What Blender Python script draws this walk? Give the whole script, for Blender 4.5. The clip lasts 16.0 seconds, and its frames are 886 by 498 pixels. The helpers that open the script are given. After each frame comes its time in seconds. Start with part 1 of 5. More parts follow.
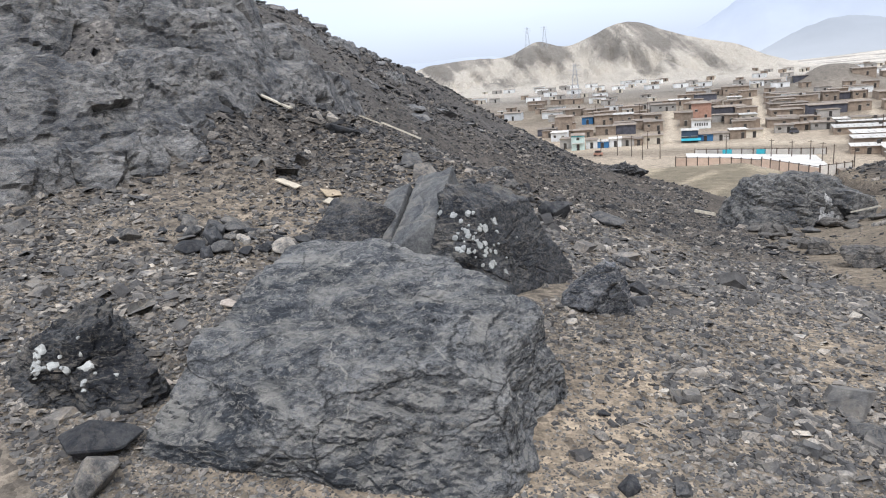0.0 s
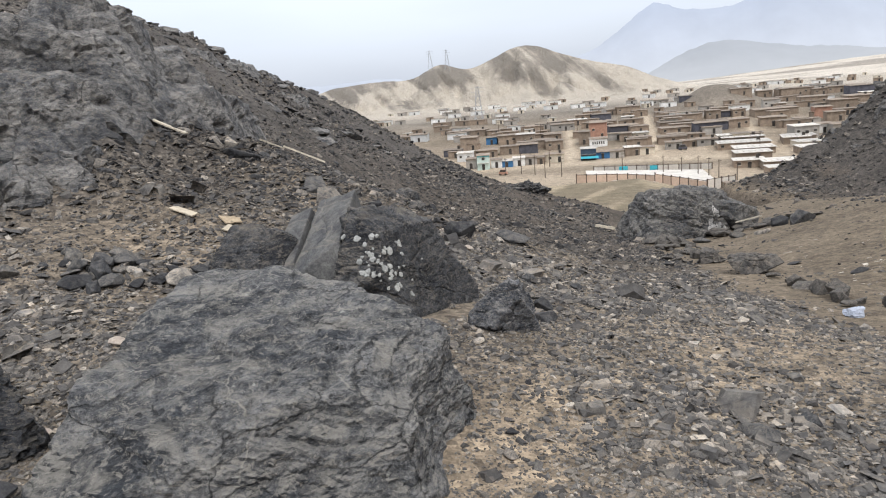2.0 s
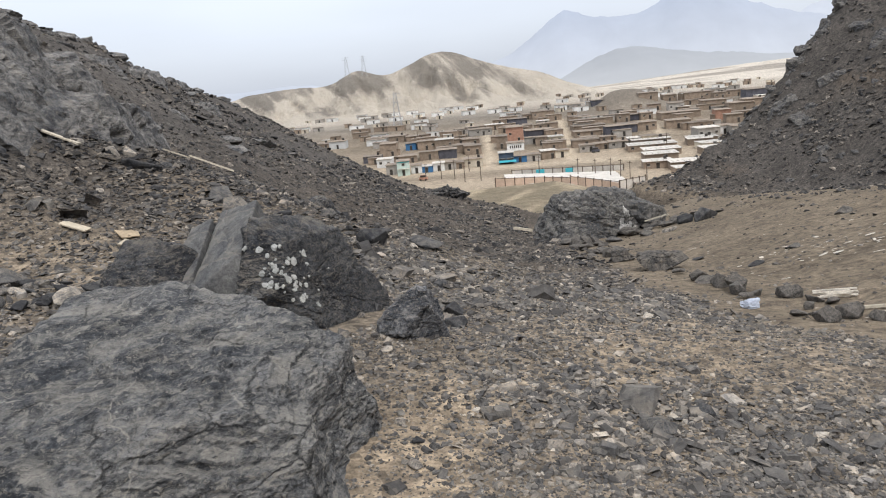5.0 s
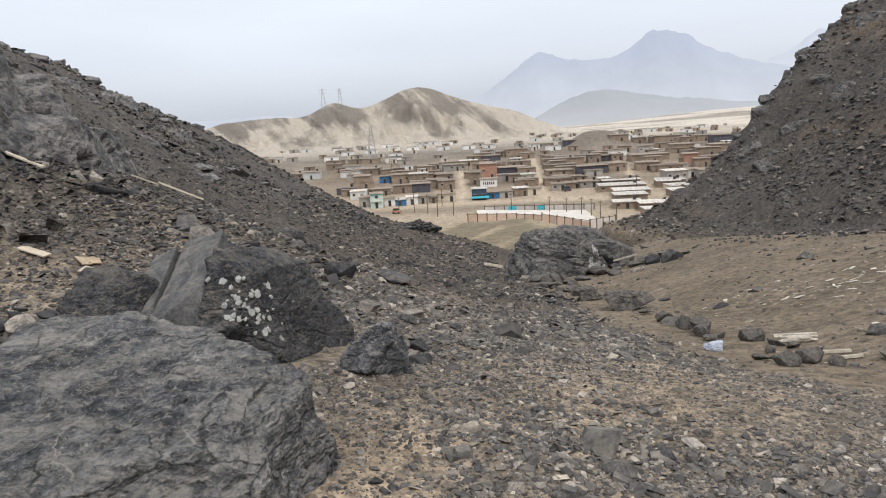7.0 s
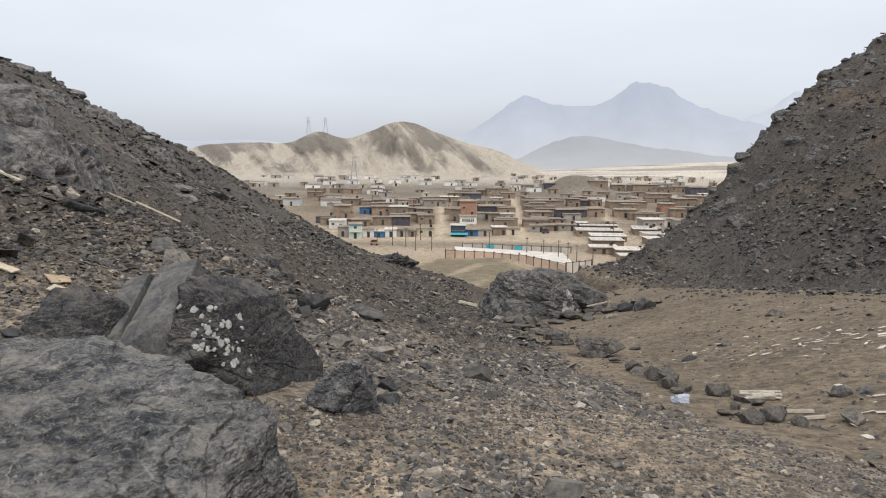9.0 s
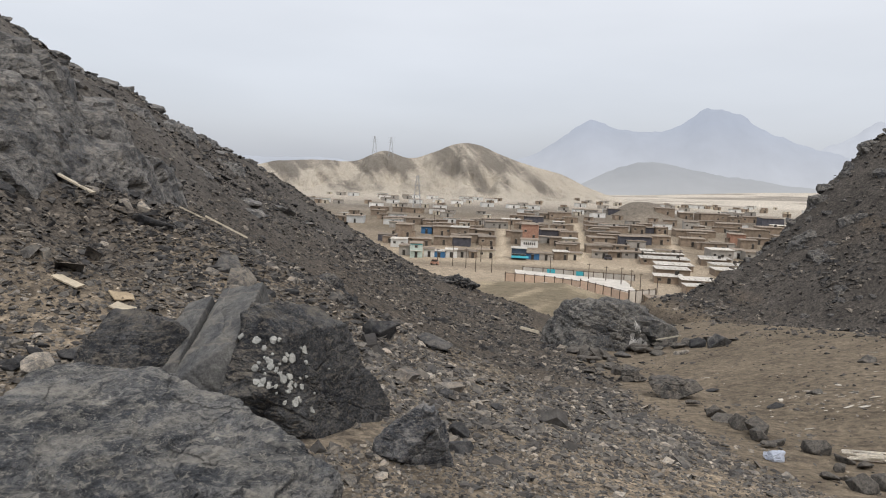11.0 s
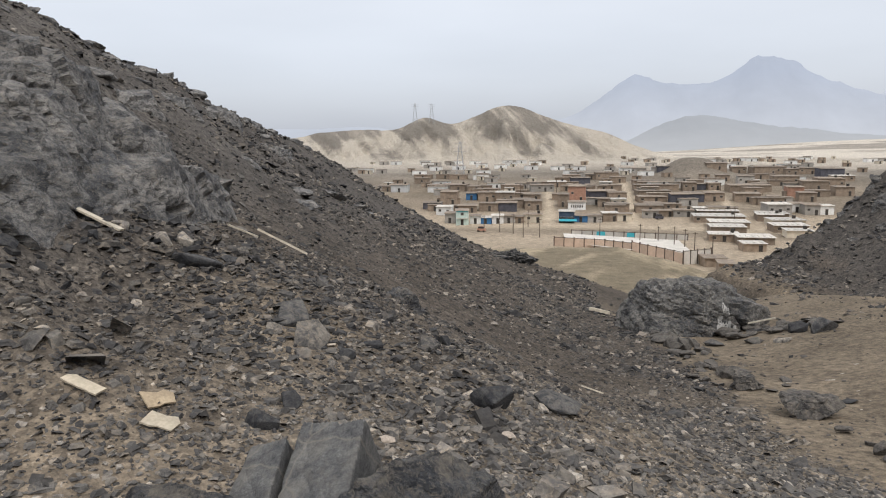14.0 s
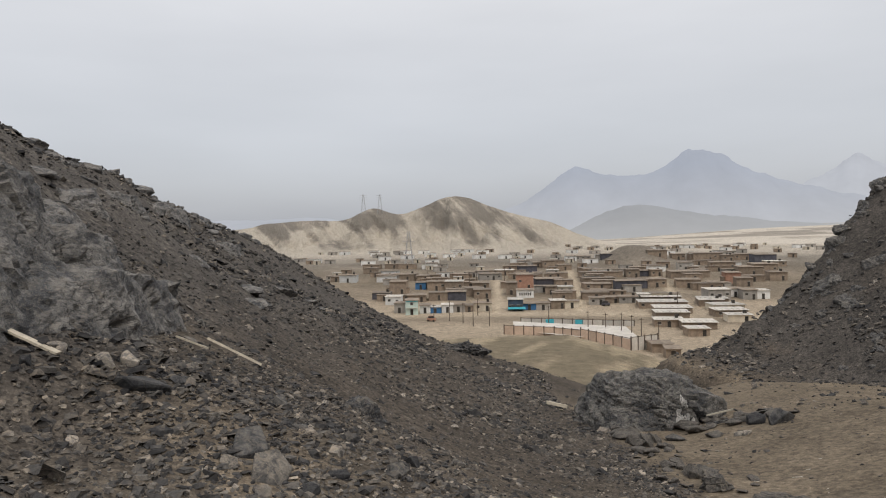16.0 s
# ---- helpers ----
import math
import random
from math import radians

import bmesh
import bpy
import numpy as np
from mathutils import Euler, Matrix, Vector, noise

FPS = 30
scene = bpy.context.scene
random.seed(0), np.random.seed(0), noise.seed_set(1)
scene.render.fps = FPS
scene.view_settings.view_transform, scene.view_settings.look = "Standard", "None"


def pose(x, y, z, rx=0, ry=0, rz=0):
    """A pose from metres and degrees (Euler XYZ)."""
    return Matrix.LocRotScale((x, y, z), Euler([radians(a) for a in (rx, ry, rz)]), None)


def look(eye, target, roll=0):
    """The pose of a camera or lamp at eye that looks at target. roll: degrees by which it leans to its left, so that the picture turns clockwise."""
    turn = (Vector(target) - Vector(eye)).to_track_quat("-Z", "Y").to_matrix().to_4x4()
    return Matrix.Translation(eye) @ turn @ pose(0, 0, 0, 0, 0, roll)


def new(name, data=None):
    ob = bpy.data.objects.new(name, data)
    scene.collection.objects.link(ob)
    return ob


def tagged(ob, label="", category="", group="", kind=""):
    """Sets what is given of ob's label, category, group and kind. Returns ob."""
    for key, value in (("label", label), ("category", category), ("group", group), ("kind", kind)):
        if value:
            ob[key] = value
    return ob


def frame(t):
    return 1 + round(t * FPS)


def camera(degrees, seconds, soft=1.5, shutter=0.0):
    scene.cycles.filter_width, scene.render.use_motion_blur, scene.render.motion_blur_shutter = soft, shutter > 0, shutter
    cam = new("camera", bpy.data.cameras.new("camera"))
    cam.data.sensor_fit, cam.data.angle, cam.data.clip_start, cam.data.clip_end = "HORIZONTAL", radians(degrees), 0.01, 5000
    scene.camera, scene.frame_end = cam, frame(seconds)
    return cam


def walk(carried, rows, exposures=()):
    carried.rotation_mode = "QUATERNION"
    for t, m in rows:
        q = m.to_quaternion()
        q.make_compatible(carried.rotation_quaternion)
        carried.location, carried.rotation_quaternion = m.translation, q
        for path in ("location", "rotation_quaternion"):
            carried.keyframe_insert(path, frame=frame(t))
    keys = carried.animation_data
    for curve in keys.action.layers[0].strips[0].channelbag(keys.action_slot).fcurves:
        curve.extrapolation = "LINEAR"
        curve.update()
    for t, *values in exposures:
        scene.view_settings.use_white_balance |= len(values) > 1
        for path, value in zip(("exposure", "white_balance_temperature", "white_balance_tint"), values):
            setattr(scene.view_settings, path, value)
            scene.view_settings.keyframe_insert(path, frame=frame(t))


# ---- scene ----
SECONDS = 16.0
cam = camera(66.2, SECONDS, soft=1.1)
PATH = [
    (0.0, pose(-0.162, -0.110, 1.403, 76.01, 4.44, 18.03)),
    (0.5, pose(-0.138, -0.064, 1.430, 78.34, 3.87, 14.90)),
    (1.0, pose(-0.106, -0.047, 1.422, 78.50, 4.51, 10.18)),
    (1.5, pose(-0.110, -0.068, 1.389, 77.14, 5.39, 9.47)),
    (2.0, pose(-0.132, -0.065, 1.400, 77.16, 4.85, 10.21)),
    (2.5, pose(-0.119, -0.056, 1.397, 77.48, 4.17, 9.89)),
    (3.0, pose(-0.103, -0.008, 1.397, 77.18, 2.28, 6.99)),
    (3.5, pose(-0.065, -0.018, 1.399, 77.48, 2.50, 5.10)),
    (4.0, pose(-0.045, -0.013, 1.377, 76.34, 5.48, 3.53)),
    (6.5, pose(-0.016, -0.017, 1.414, 79.27, 3.73, 2.43)),
    (7.0, pose(-0.003, -0.007, 1.404, 79.75, 3.24, 1.40)),
    (7.5, pose(0.012, -0.012, 1.409, 79.81, 1.97, 1.56)),
    (8.0, pose(0.030, 0.021, 1.414, 80.64, 1.75, -0.86)),
    (8.5, pose(0.000, 0.000, 1.400, 80.09, -0.51, -0.56)),
    (9.0, pose(0.005, -0.034, 1.455, 82.65, -0.49, -0.00)),
    (9.5, pose(0.033, 0.029, 1.406, 81.96, -1.56, -2.81)),
    (12.0, pose(-0.466, 0.939, 1.597, 85.53, -2.66, 9.64)),
    (12.5, pose(-0.644, 1.296, 1.685, 84.96, -3.66, -0.22)),
    (13.0, pose(-0.743, 1.512, 1.753, 85.07, 0.70, -0.54)),
    (13.5, pose(-0.849, 1.896, 1.683, 80.77, 4.34, 8.43)),
    (14.0, pose(-0.946, 2.032, 1.887, 81.36, 0.58, 8.74)),
    (14.5, pose(-1.105, 2.160, 1.967, 83.83, -1.31, -5.46)),
    (15.0, pose(-1.356, 2.276, 2.024, 85.52, -0.54, 5.24)),
    (15.5, pose(-1.314, 2.234, 2.123, 89.38, 1.44, 10.63)),
    (16.0, pose(-1.158, 2.315, 2.063, 88.79, 1.05, 4.39)),
]
walk(cam, PATH, [(0.0, 0.44, 5850, 10), (0.5, 0.46, 6150, 10), (1.0, 0.34, 6200, 10), (1.5, 0.31, 6200, 10), (2.5, 0.28, 6250, 10), (4.0, 0.26, 6250, 10), (6.5, 0.14, 6350, 10), (9.0, 0.06, 6450, 10), (9.5, -0.10, 6500, 10), (12.0, -0.1, 6500, 10), (13.0, -0.2, 6500, 10), (13.5, -0.2, 6450, 10), (14.0, -0.02, 6400, 10), (15.0, -0.2, 6550, 10), (16.0, -0.34, 6650, 10)])

# ---- light: a bright overcast sky, with a faint broad sun behind the cloud ----
world = bpy.data.worlds.new("overcast_sky")
scene.world = world
world.use_nodes = True
wn, wl = world.node_tree.nodes, world.node_tree.links
wn.clear()
SUN_EL, SUN_AZ = radians(58), radians(150)
sky = wn.new("ShaderNodeTexSky")
sky.sky_type, sky.sun_disc = "NISHITA", False
sky.sun_elevation, sky.sun_rotation = SUN_EL, SUN_AZ
sky.air_density, sky.dust_density, sky.altitude = 1.0, 6.0, 300
w_sky = wn.new("ShaderNodeBackground")
w_sky.inputs["Strength"].default_value = 0.05
wl.new(sky.outputs[0], w_sky.inputs["Color"])
w_tc = wn.new("ShaderNodeTexCoord")
w_sep = wn.new("ShaderNodeSeparateXYZ")
wl.new(w_tc.outputs["Generated"], w_sep.inputs[0])
w_map = wn.new("ShaderNodeMapping")
w_map.inputs["Scale"].default_value = (1.2, 1.2, 5.0)
wl.new(w_tc.outputs["Generated"], w_map.inputs["Vector"])
w_noise = wn.new("ShaderNodeTexNoise")
w_noise.inputs["Scale"].default_value = 1.6
w_noise.inputs["Detail"].default_value = 4.0
wl.new(w_map.outputs[0], w_noise.inputs["Vector"])
w_ramp = wn.new("ShaderNodeValToRGB")
w_ramp.color_ramp.elements[0].position, w_ramp.color_ramp.elements[0].color = 0.0, (0.52, 0.55, 0.61, 1)
w_ramp.color_ramp.elements[1].position, w_ramp.color_ramp.elements[1].color = 0.55, (1.0, 1.0, 1.0, 1)
for w_at, w_col in ((0.10, (0.615, 0.635, 0.685, 1)), (0.20, (0.72, 0.73, 0.755, 1)), (0.34, (0.86, 0.862, 0.87, 1))):
    w_el = w_ramp.color_ramp.elements.new(w_at)
    w_el.color = w_col
wl.new(w_sep.outputs["Z"], w_ramp.inputs[0])
w_cl = wn.new("ShaderNodeMix")
w_cl.data_type = "RGBA"
w_cl.blend_type = "MULTIPLY"
w_cl.inputs[0].default_value = 1.0
w_nr = wn.new("ShaderNodeMapRange")
w_nr.inputs["From Min"].default_value, w_nr.inputs["From Max"].default_value = 0.3, 0.7
w_nr.inputs["To Min"].default_value, w_nr.inputs["To Max"].default_value = 0.94, 1.06
wl.new(w_noise.outputs[0], w_nr.inputs[0])
wl.new(w_ramp.outputs[0], w_cl.inputs[6])
wl.new(w_nr.outputs[0], w_cl.inputs[7])
w_cloud = wn.new("ShaderNodeBackground")
w_cloud.inputs["Strength"].default_value = 0.97
wl.new(w_cl.outputs[2], w_cloud.inputs["Color"])
w_add = wn.new("ShaderNodeAddShader")
wl.new(w_sky.outputs[0], w_add.inputs[0])
wl.new(w_cloud.outputs[0], w_add.inputs[1])
w_out = wn.new("ShaderNodeOutputWorld")
wl.new(w_add.outputs[0], w_out.inputs["Surface"])

sun_data = bpy.data.lights.new("sun", "SUN")
sun_data.energy, sun_data.angle, sun_data.color = 1.0, radians(16), (1.0, 0.97, 0.92)
sun = new("sun", sun_data)
sun.matrix_world = look((40 * math.sin(SUN_AZ), 40 * math.cos(SUN_AZ), 60), (0, 0, 0))


# ---- the lie of the land: heights in metres over (x, y), by plain slopes, crests and noise ----
EYE = 1.4


def fbm(x, y, size, octaves=4, seed=0.0, gain=0.5):
    """Summed value noise over arrays, about -1 to 1."""
    total, amp, norm = 0.0, 1.0, 0.0
    px, py = x / size + seed * 17.31, y / size - seed * 9.17
    for k in range(octaves):
        ix, iy = np.floor(px), np.floor(py)
        fx, fy = px - ix, py - iy
        fx, fy = fx * fx * (3 - 2 * fx), fy * fy * (3 - 2 * fy)

        def corner(a, b):
            v = np.sin(a * 127.1 + b * 311.7 + k * 74.7) * 43758.5453
            return (v - np.floor(v)) * 2 - 1

        n = (corner(ix, iy) * (1 - fx) + corner(ix + 1, iy) * fx) * (1 - fy) + (corner(ix, iy + 1) * (1 - fx) + corner(ix + 1, iy + 1) * fx) * fy
        total = total + amp * n
        norm += amp
        amp *= gain
        px, py = px * 2.03 + 3.7, py * 2.03 - 1.9
    return total / norm


def ramp(v, a, b):
    t = np.clip((v - a) / (b - a), 0, 1)
    return t * t * (3 - 2 * t)


def smax(a, b, k):
    h = np.clip(0.5 + 0.5 * (a - b) / k, 0, 1)
    return b + (a - b) * h + k * h * (1 - h)


def smin(a, b, k):
    return -smax(-a, -b, k)


def left_slope(x, y):
    c = np.interp(y, [-30, 0, 4, 6.5, 8, 10.5, 14, 25, 36, 45, 49, 70, 120], [-0.6, -1.50, -1.56, -1.92, -2.08, -2.89, -4.13, -5.42, -6.95, -7.52, -8.48, -18.0, -60.0])
    k = np.interp(y, [0, 4.5, 7.5, 12, 25, 45], [0.10, 0.177, 0.364, 0.508, 0.413, 0.304])
    z = c - k * x + 0.213 * np.maximum(0, -x - 6) + 0.122 * np.maximum(0, -x - 10)
    # beyond its crest the hill falls away
    return z - 0.84 * np.maximum(0, -x - 11.2 - 0.125 * y)


def wash(x, y):
    return -1.45 - 0.17 * y + 0.2 * np.clip(x - 4, 0, 5)


def foot_x(y):
    """Where the scree of the long slope ends at the brown floor of the wash."""
    return np.interp(y, [-10, 0, 5, 6, 7, 9, 12, 18, 24, 34], [9.0, 4.5, 3.0, 2.55, 2.15, 2.2, 2.1, 2.0, 2.0, 1.6])


def hill_side(x, y):
    """Metres up the other hill from its foot."""
    return (x - 12.35) * 0.935 + (y - 30.7) * 0.354


def wash_mask(x, y):
    edge = foot_x(y) + 0.35 * fbm(x, y, 1.1, 3, 14.0)
    return ramp(x - edge, -0.25, 0.4) * (1 - ramp(hill_side(x, y) + 0.5 * fbm(x, y, 1.6, 3, 15.0), -0.2, 0.9))


def right_hill(x, y):
    s = (x - 12.35) * 0.935 + (y - 30.7) * 0.354
    z = -6.67 + np.where(s > 0, 0.221, 1.1) * s + 0.49 * np.maximum(0, s - 3.3)
    z = z - 0.9 * np.exp(-((x - 16.5) / 4) ** 2) + 0.5 * np.exp(-((x - 26) / 4) ** 2)
    return z - 2.2 * np.maximum(0, y - 39.4 - 0.318 * x)


def town(x, y):
    d = np.hypot(x, y)
    z = np.interp(d, [0, 50, 100, 140, 170, 200, 235, 255, 300, 350, 450, 600, 800, 1200, 2500, 4800], [-14, -17, -25, -29, -29.3, -28.6, -27.6, -27, -23.5, -21.4, -17.5, -15.5, -17, -20, -20, -20])
    # the pale fan that climbs towards the mountain
    z = z + 34 * ramp(d, 850, 2300) * ramp(x / np.maximum(y, 1.0), 0.05, 0.40) * (y > 0)
    # the rounded dark knoll behind the houses
    z = z + 9.5 * np.exp(-(((x - 87) / 17) ** 2 + ((y - 440) / 26) ** 2) ** 1.6) * (y > 0)
    # the tan spur below the gap
    spur = -14.9 - 0.036 * (y - 72) - 0.27 * np.maximum(0, x - 10.5) - 0.03 * np.maximum(0, -x) - 0.9 * np.maximum(0, y - 116) - 0.6 * np.maximum(0, 68 - y)
    z = smax(z, spur + 0.25 * fbm(x + y, (y - x) * 0.3, 6.0, 3, 1.7), 1.2)
    return z


def pale_hill(x, y):
    """The pale two-headed hill beyond the town: rounded heads on one body, cut by gullies."""
    u = x * 900 / np.maximum(y, 100.0)
    h = 41.5 * np.exp(-((u + 259) / 172) ** 2) + 21.3 * np.exp(-((u + 163) / 31) ** 2) + 59.5 * np.exp(-((u + 50) / 72) ** 2) + 29 * np.exp(-((u - 60) / 64) ** 2)
    v = (y - 900) / np.where(y < 900, 190, 300)
    fall = np.clip(1 - np.abs(v), 0, 1)
    fall = fall * (0.35 + 0.65 * fall * (2 - fall))
    gully = np.abs(fbm(u + 0.35 * y, y * 0.30, 38, 5, 5.0))
    return -19 + h * fall * (1 - 0.62 * (1 - ramp(gully, 0.0, 0.30)) * (1 - fall) * 1.6) + fbm(x, y, 30, 5, 2.0) * 2.6 * fall


def crag(x, y):
    """Rock walls: how far bare rock stands proud of the slope."""
    a = np.exp(-((x + 6.6 + 0.35 * (y - 8)) / 1.7) ** 2 - ((y - 7.2) / 2.6) ** 2) * 1.0
    b = np.exp(-((x + 11.0) / 2.6) ** 2 - ((y - 19) / 5.0) ** 2) * 0.45
    c = np.exp(-((y - 39.0 - 0.318 * x) / 2.5) ** 2) * ramp(x, 14, 20) * 0.75
    d = np.exp(-((x + 14.6) / 2.0) ** 2 - ((y - 29) / 7.0) ** 2) * 0.1
    return a + b + c + d


def height(x, y):
    x, y = np.asarray(x, float), np.asarray(y, float)
    floor_ = wash(x, y) + 0.06 * np.clip(foot_x(y) - x, 0, 5) * ramp(y, 5, 9)
    near = smax(left_slope(x, y), floor_ - 0.9 * np.maximum(0, y - 33), 0.5)
    near = smax(near, right_hill(x, y), 0.25)
    d = np.hypot(x, y)
    cr = crag(x, y)
    ridge = 1 - np.abs(fbm(x, y * 0.8 + x * 0.4, 2.6, 5, 3.0, 0.55)) * 2
    near = near + cr * (0.15 + 0.8 * ridge)
    slope_mask = np.clip(ramp(-x, 2.0, 7.0) + ramp((x - 12.35) * 0.935 + (y - 30.7) * 0.354, 1.0, 5), 0, 1)
    near = near + slope_mask * (fbm(x, y, 3.0, 4, 1.0) * 0.28 + fbm(x, y, 0.7, 3, 8.0) * 0.06)
    near = near + fbm(x, y, 1.2, 4, 4.0) * 0.05 + fbm(x, y, 0.25, 3, 6.0) * 0.018
    far = town(x, y) + fbm(x, y, 25, 4, 7.0) * np.clip(d / 250, 0.1, 0.7)
    far = np.where(d > 550, smax(far, pale_hill(x, y), 3.0), far)
    z = smax(np.where(d < 160, near, -400.0), far, 0.8)
    return z + EYE


# ---- materials ----
def material(name):
    m = bpy.data.materials.new(name)
    m.use_nodes = True
    nt = m.node_tree
    b = nt.nodes["Principled BSDF"]
    b.inputs["Specular IOR Level"].default_value = 0.25
    return m, nt, nt.nodes, nt.links, b


def noise_node(nt, vec, scale, detail=5.0, rough=0.6, dist=0.0):
    n = nt.nodes.new("ShaderNodeTexNoise")
    n.inputs["Scale"].default_value, n.inputs["Detail"].default_value = scale, detail
    n.inputs["Roughness"].default_value, n.inputs["Distortion"].default_value = rough, dist
    if vec:
        nt.links.new(vec, n.inputs["Vector"])
    return n


def span(nt, value, a, b, lo=0.0, hi=1.0):
    n = nt.nodes.new("ShaderNodeMapRange")
    n.inputs["From Min"].default_value, n.inputs["From Max"].default_value = a, b
    n.inputs["To Min"].default_value, n.inputs["To Max"].default_value = lo, hi
    nt.links.new(value, n.inputs[0])
    return n.outputs[0]


def mix(nt, fac, a, b, blend="MIX"):
    n = nt.nodes.new("ShaderNodeMix")
    n.data_type, n.blend_type = "RGBA", blend
    for sock, v in ((n.inputs[0], fac), (n.inputs[6], a), (n.inputs[7], b)):
        if isinstance(v, tuple):
            sock.default_value = (*v, 1)
        elif isinstance(v, (int, float)):
            sock.default_value = v
        else:
            nt.links.new(v, sock)
    return n.outputs[2]


def bump(nt, b, h, strength, distance, under=None):
    n = nt.nodes.new("ShaderNodeBump")
    n.inputs["Strength"].default_value, n.inputs["Distance"].default_value = strength, distance
    nt.links.new(h, n.inputs["Height"])
    if under:
        nt.links.new(under, n.inputs["Normal"])
    nt.links.new(n.outputs[0], b.inputs["Normal"])
    return n.outputs[0]


def ground_material():
    m, nt, ns, ln, b = material("stony_soil")
    at = ns.new("ShaderNodeAttribute")
    at.attribute_name = "soil"
    grit = ns.new("ShaderNodeAttribute")
    grit.attribute_name = "grit"
    tc = ns.new("ShaderNodeTexCoord")
    v = tc.outputs["Object"]
    big = noise_node(nt, v, 0.55, 6, 0.6)
    mid = noise_node(nt, v, 7.0, 6, 0.65)
    fine = noise_node(nt, v, 60.0, 4, 0.7)
    vor = ns.new("ShaderNodeTexVoronoi")
    vor.inputs["Scale"].default_value = 26.0
    ln.new(v, vor.inputs["Vector"])
    vor2 = ns.new("ShaderNodeTexVoronoi")
    vor2.inputs["Scale"].default_value = 5.5
    ln.new(v, vor2.inputs["Vector"])
    bare = ns.new("ShaderNodeAttribute")
    bare.attribute_name = "bare"
    mp = ns.new("ShaderNodeMapping")
    mp.inputs["Scale"].default_value = (1.0, 0.45, 0.6)
    ln.new(v, mp.inputs["Vector"])
    wide = noise_node(nt, mp.outputs[0], 0.03, 9, 0.66, 0.4)
    sm = ns.new("ShaderNodeMath")
    sm.operation = "ADD"
    ln.new(bare.outputs["Fac"], sm.inputs[0])
    ln.new(span(nt, wide.outputs[0], 0.2, 0.8, -0.6, 0.6), sm.inputs[1])
    far = ns.new("ShaderNodeAttribute")
    far.attribute_name = "far"
    hillc = mix(nt, span(nt, sm.outputs[0], 0.05, 0.9), (0.495, 0.455, 0.390), (0.222, 0.205, 0.180))
    at_c = mix(nt, far.outputs["Fac"], at.outputs["Color"], hillc)
    c = mix(nt, 1.0, at_c, span_col(nt, big.outputs[0], 0.3, 0.7, (0.74, 0.73, 0.72), (1.22, 1.20, 1.18)), "MULTIPLY")
    c = mix(nt, 1.0, c, span_col(nt, mid.outputs[0], 0.32, 0.68, (0.52, 0.52, 0.53), (1.40, 1.38, 1.34)), "MULTIPLY")
    c = mix(nt, 1.0, c, span_col(nt, fine.outputs[0], 0.3, 0.7, (0.70, 0.70, 0.70), (1.28, 1.28, 1.28)), "MULTIPLY")
    # pebbles of mixed grey and brown
    peb = span_col(nt, vor.outputs["Color"], 0.0, 1.0, (0.36, 0.36, 0.38), (1.55, 1.50, 1.42))
    pf = ns.new("ShaderNodeMath")
    pf.operation = "MULTIPLY"
    ln.new(grit.outputs["Fac"], pf.inputs[0])
    pf.inputs[1].default_value = 0.75
    c = mix(nt, pf.outputs[0], c, mix(nt, 1.0, c, peb, "MULTIPLY"))
    peb2 = span_col(nt, vor2.outputs["Color"], 0.0, 1.0, (0.70, 0.70, 0.72), (1.25, 1.23, 1.20))
    c = mix(nt, pf.outputs[0], c, mix(nt, 1.0, c, peb2, "MULTIPLY"))
    ln.new(c, b.inputs["Base Color"])
    b.inputs["Roughness"].default_value = 0.95
    b.inputs["Specular IOR Level"].default_value = 0.1
    one = bump(nt, b, vor.outputs["Distance"], 0.5, -0.02)
    two = bump(nt, b, mid.outputs[0], 0.7, 0.06, one)
    three = bump(nt, b, fine.outputs[0], 0.5, 0.01, two)
    # gullies of the far hills
    bump(nt, b, wide.outputs[0], 0.0, 14.0, three)
    last = b.inputs["Normal"].links[0].from_node
    ln.new(far.outputs["Fac"], last.inputs["Strength"])
    return m


def span_col(nt, value, a, b, lo, hi):
    n = nt.nodes.new("ShaderNodeValToRGB")
    n.color_ramp.elements[0].position, n.color_ramp.elements[0].color = a, (*[v / 2 for v in lo], 1)
    n.color_ramp.elements[1].position, n.color_ramp.elements[1].color = b, (*[v / 2 for v in hi], 1)
    nt.links.new(value, n.inputs[0])
    d = nt.nodes.new("ShaderNodeVectorMath")
    d.operation = "SCALE"
    d.inputs["Scale"].default_value = 2.0
    nt.links.new(n.outputs[0], d.inputs[0])
    return d.outputs[0]


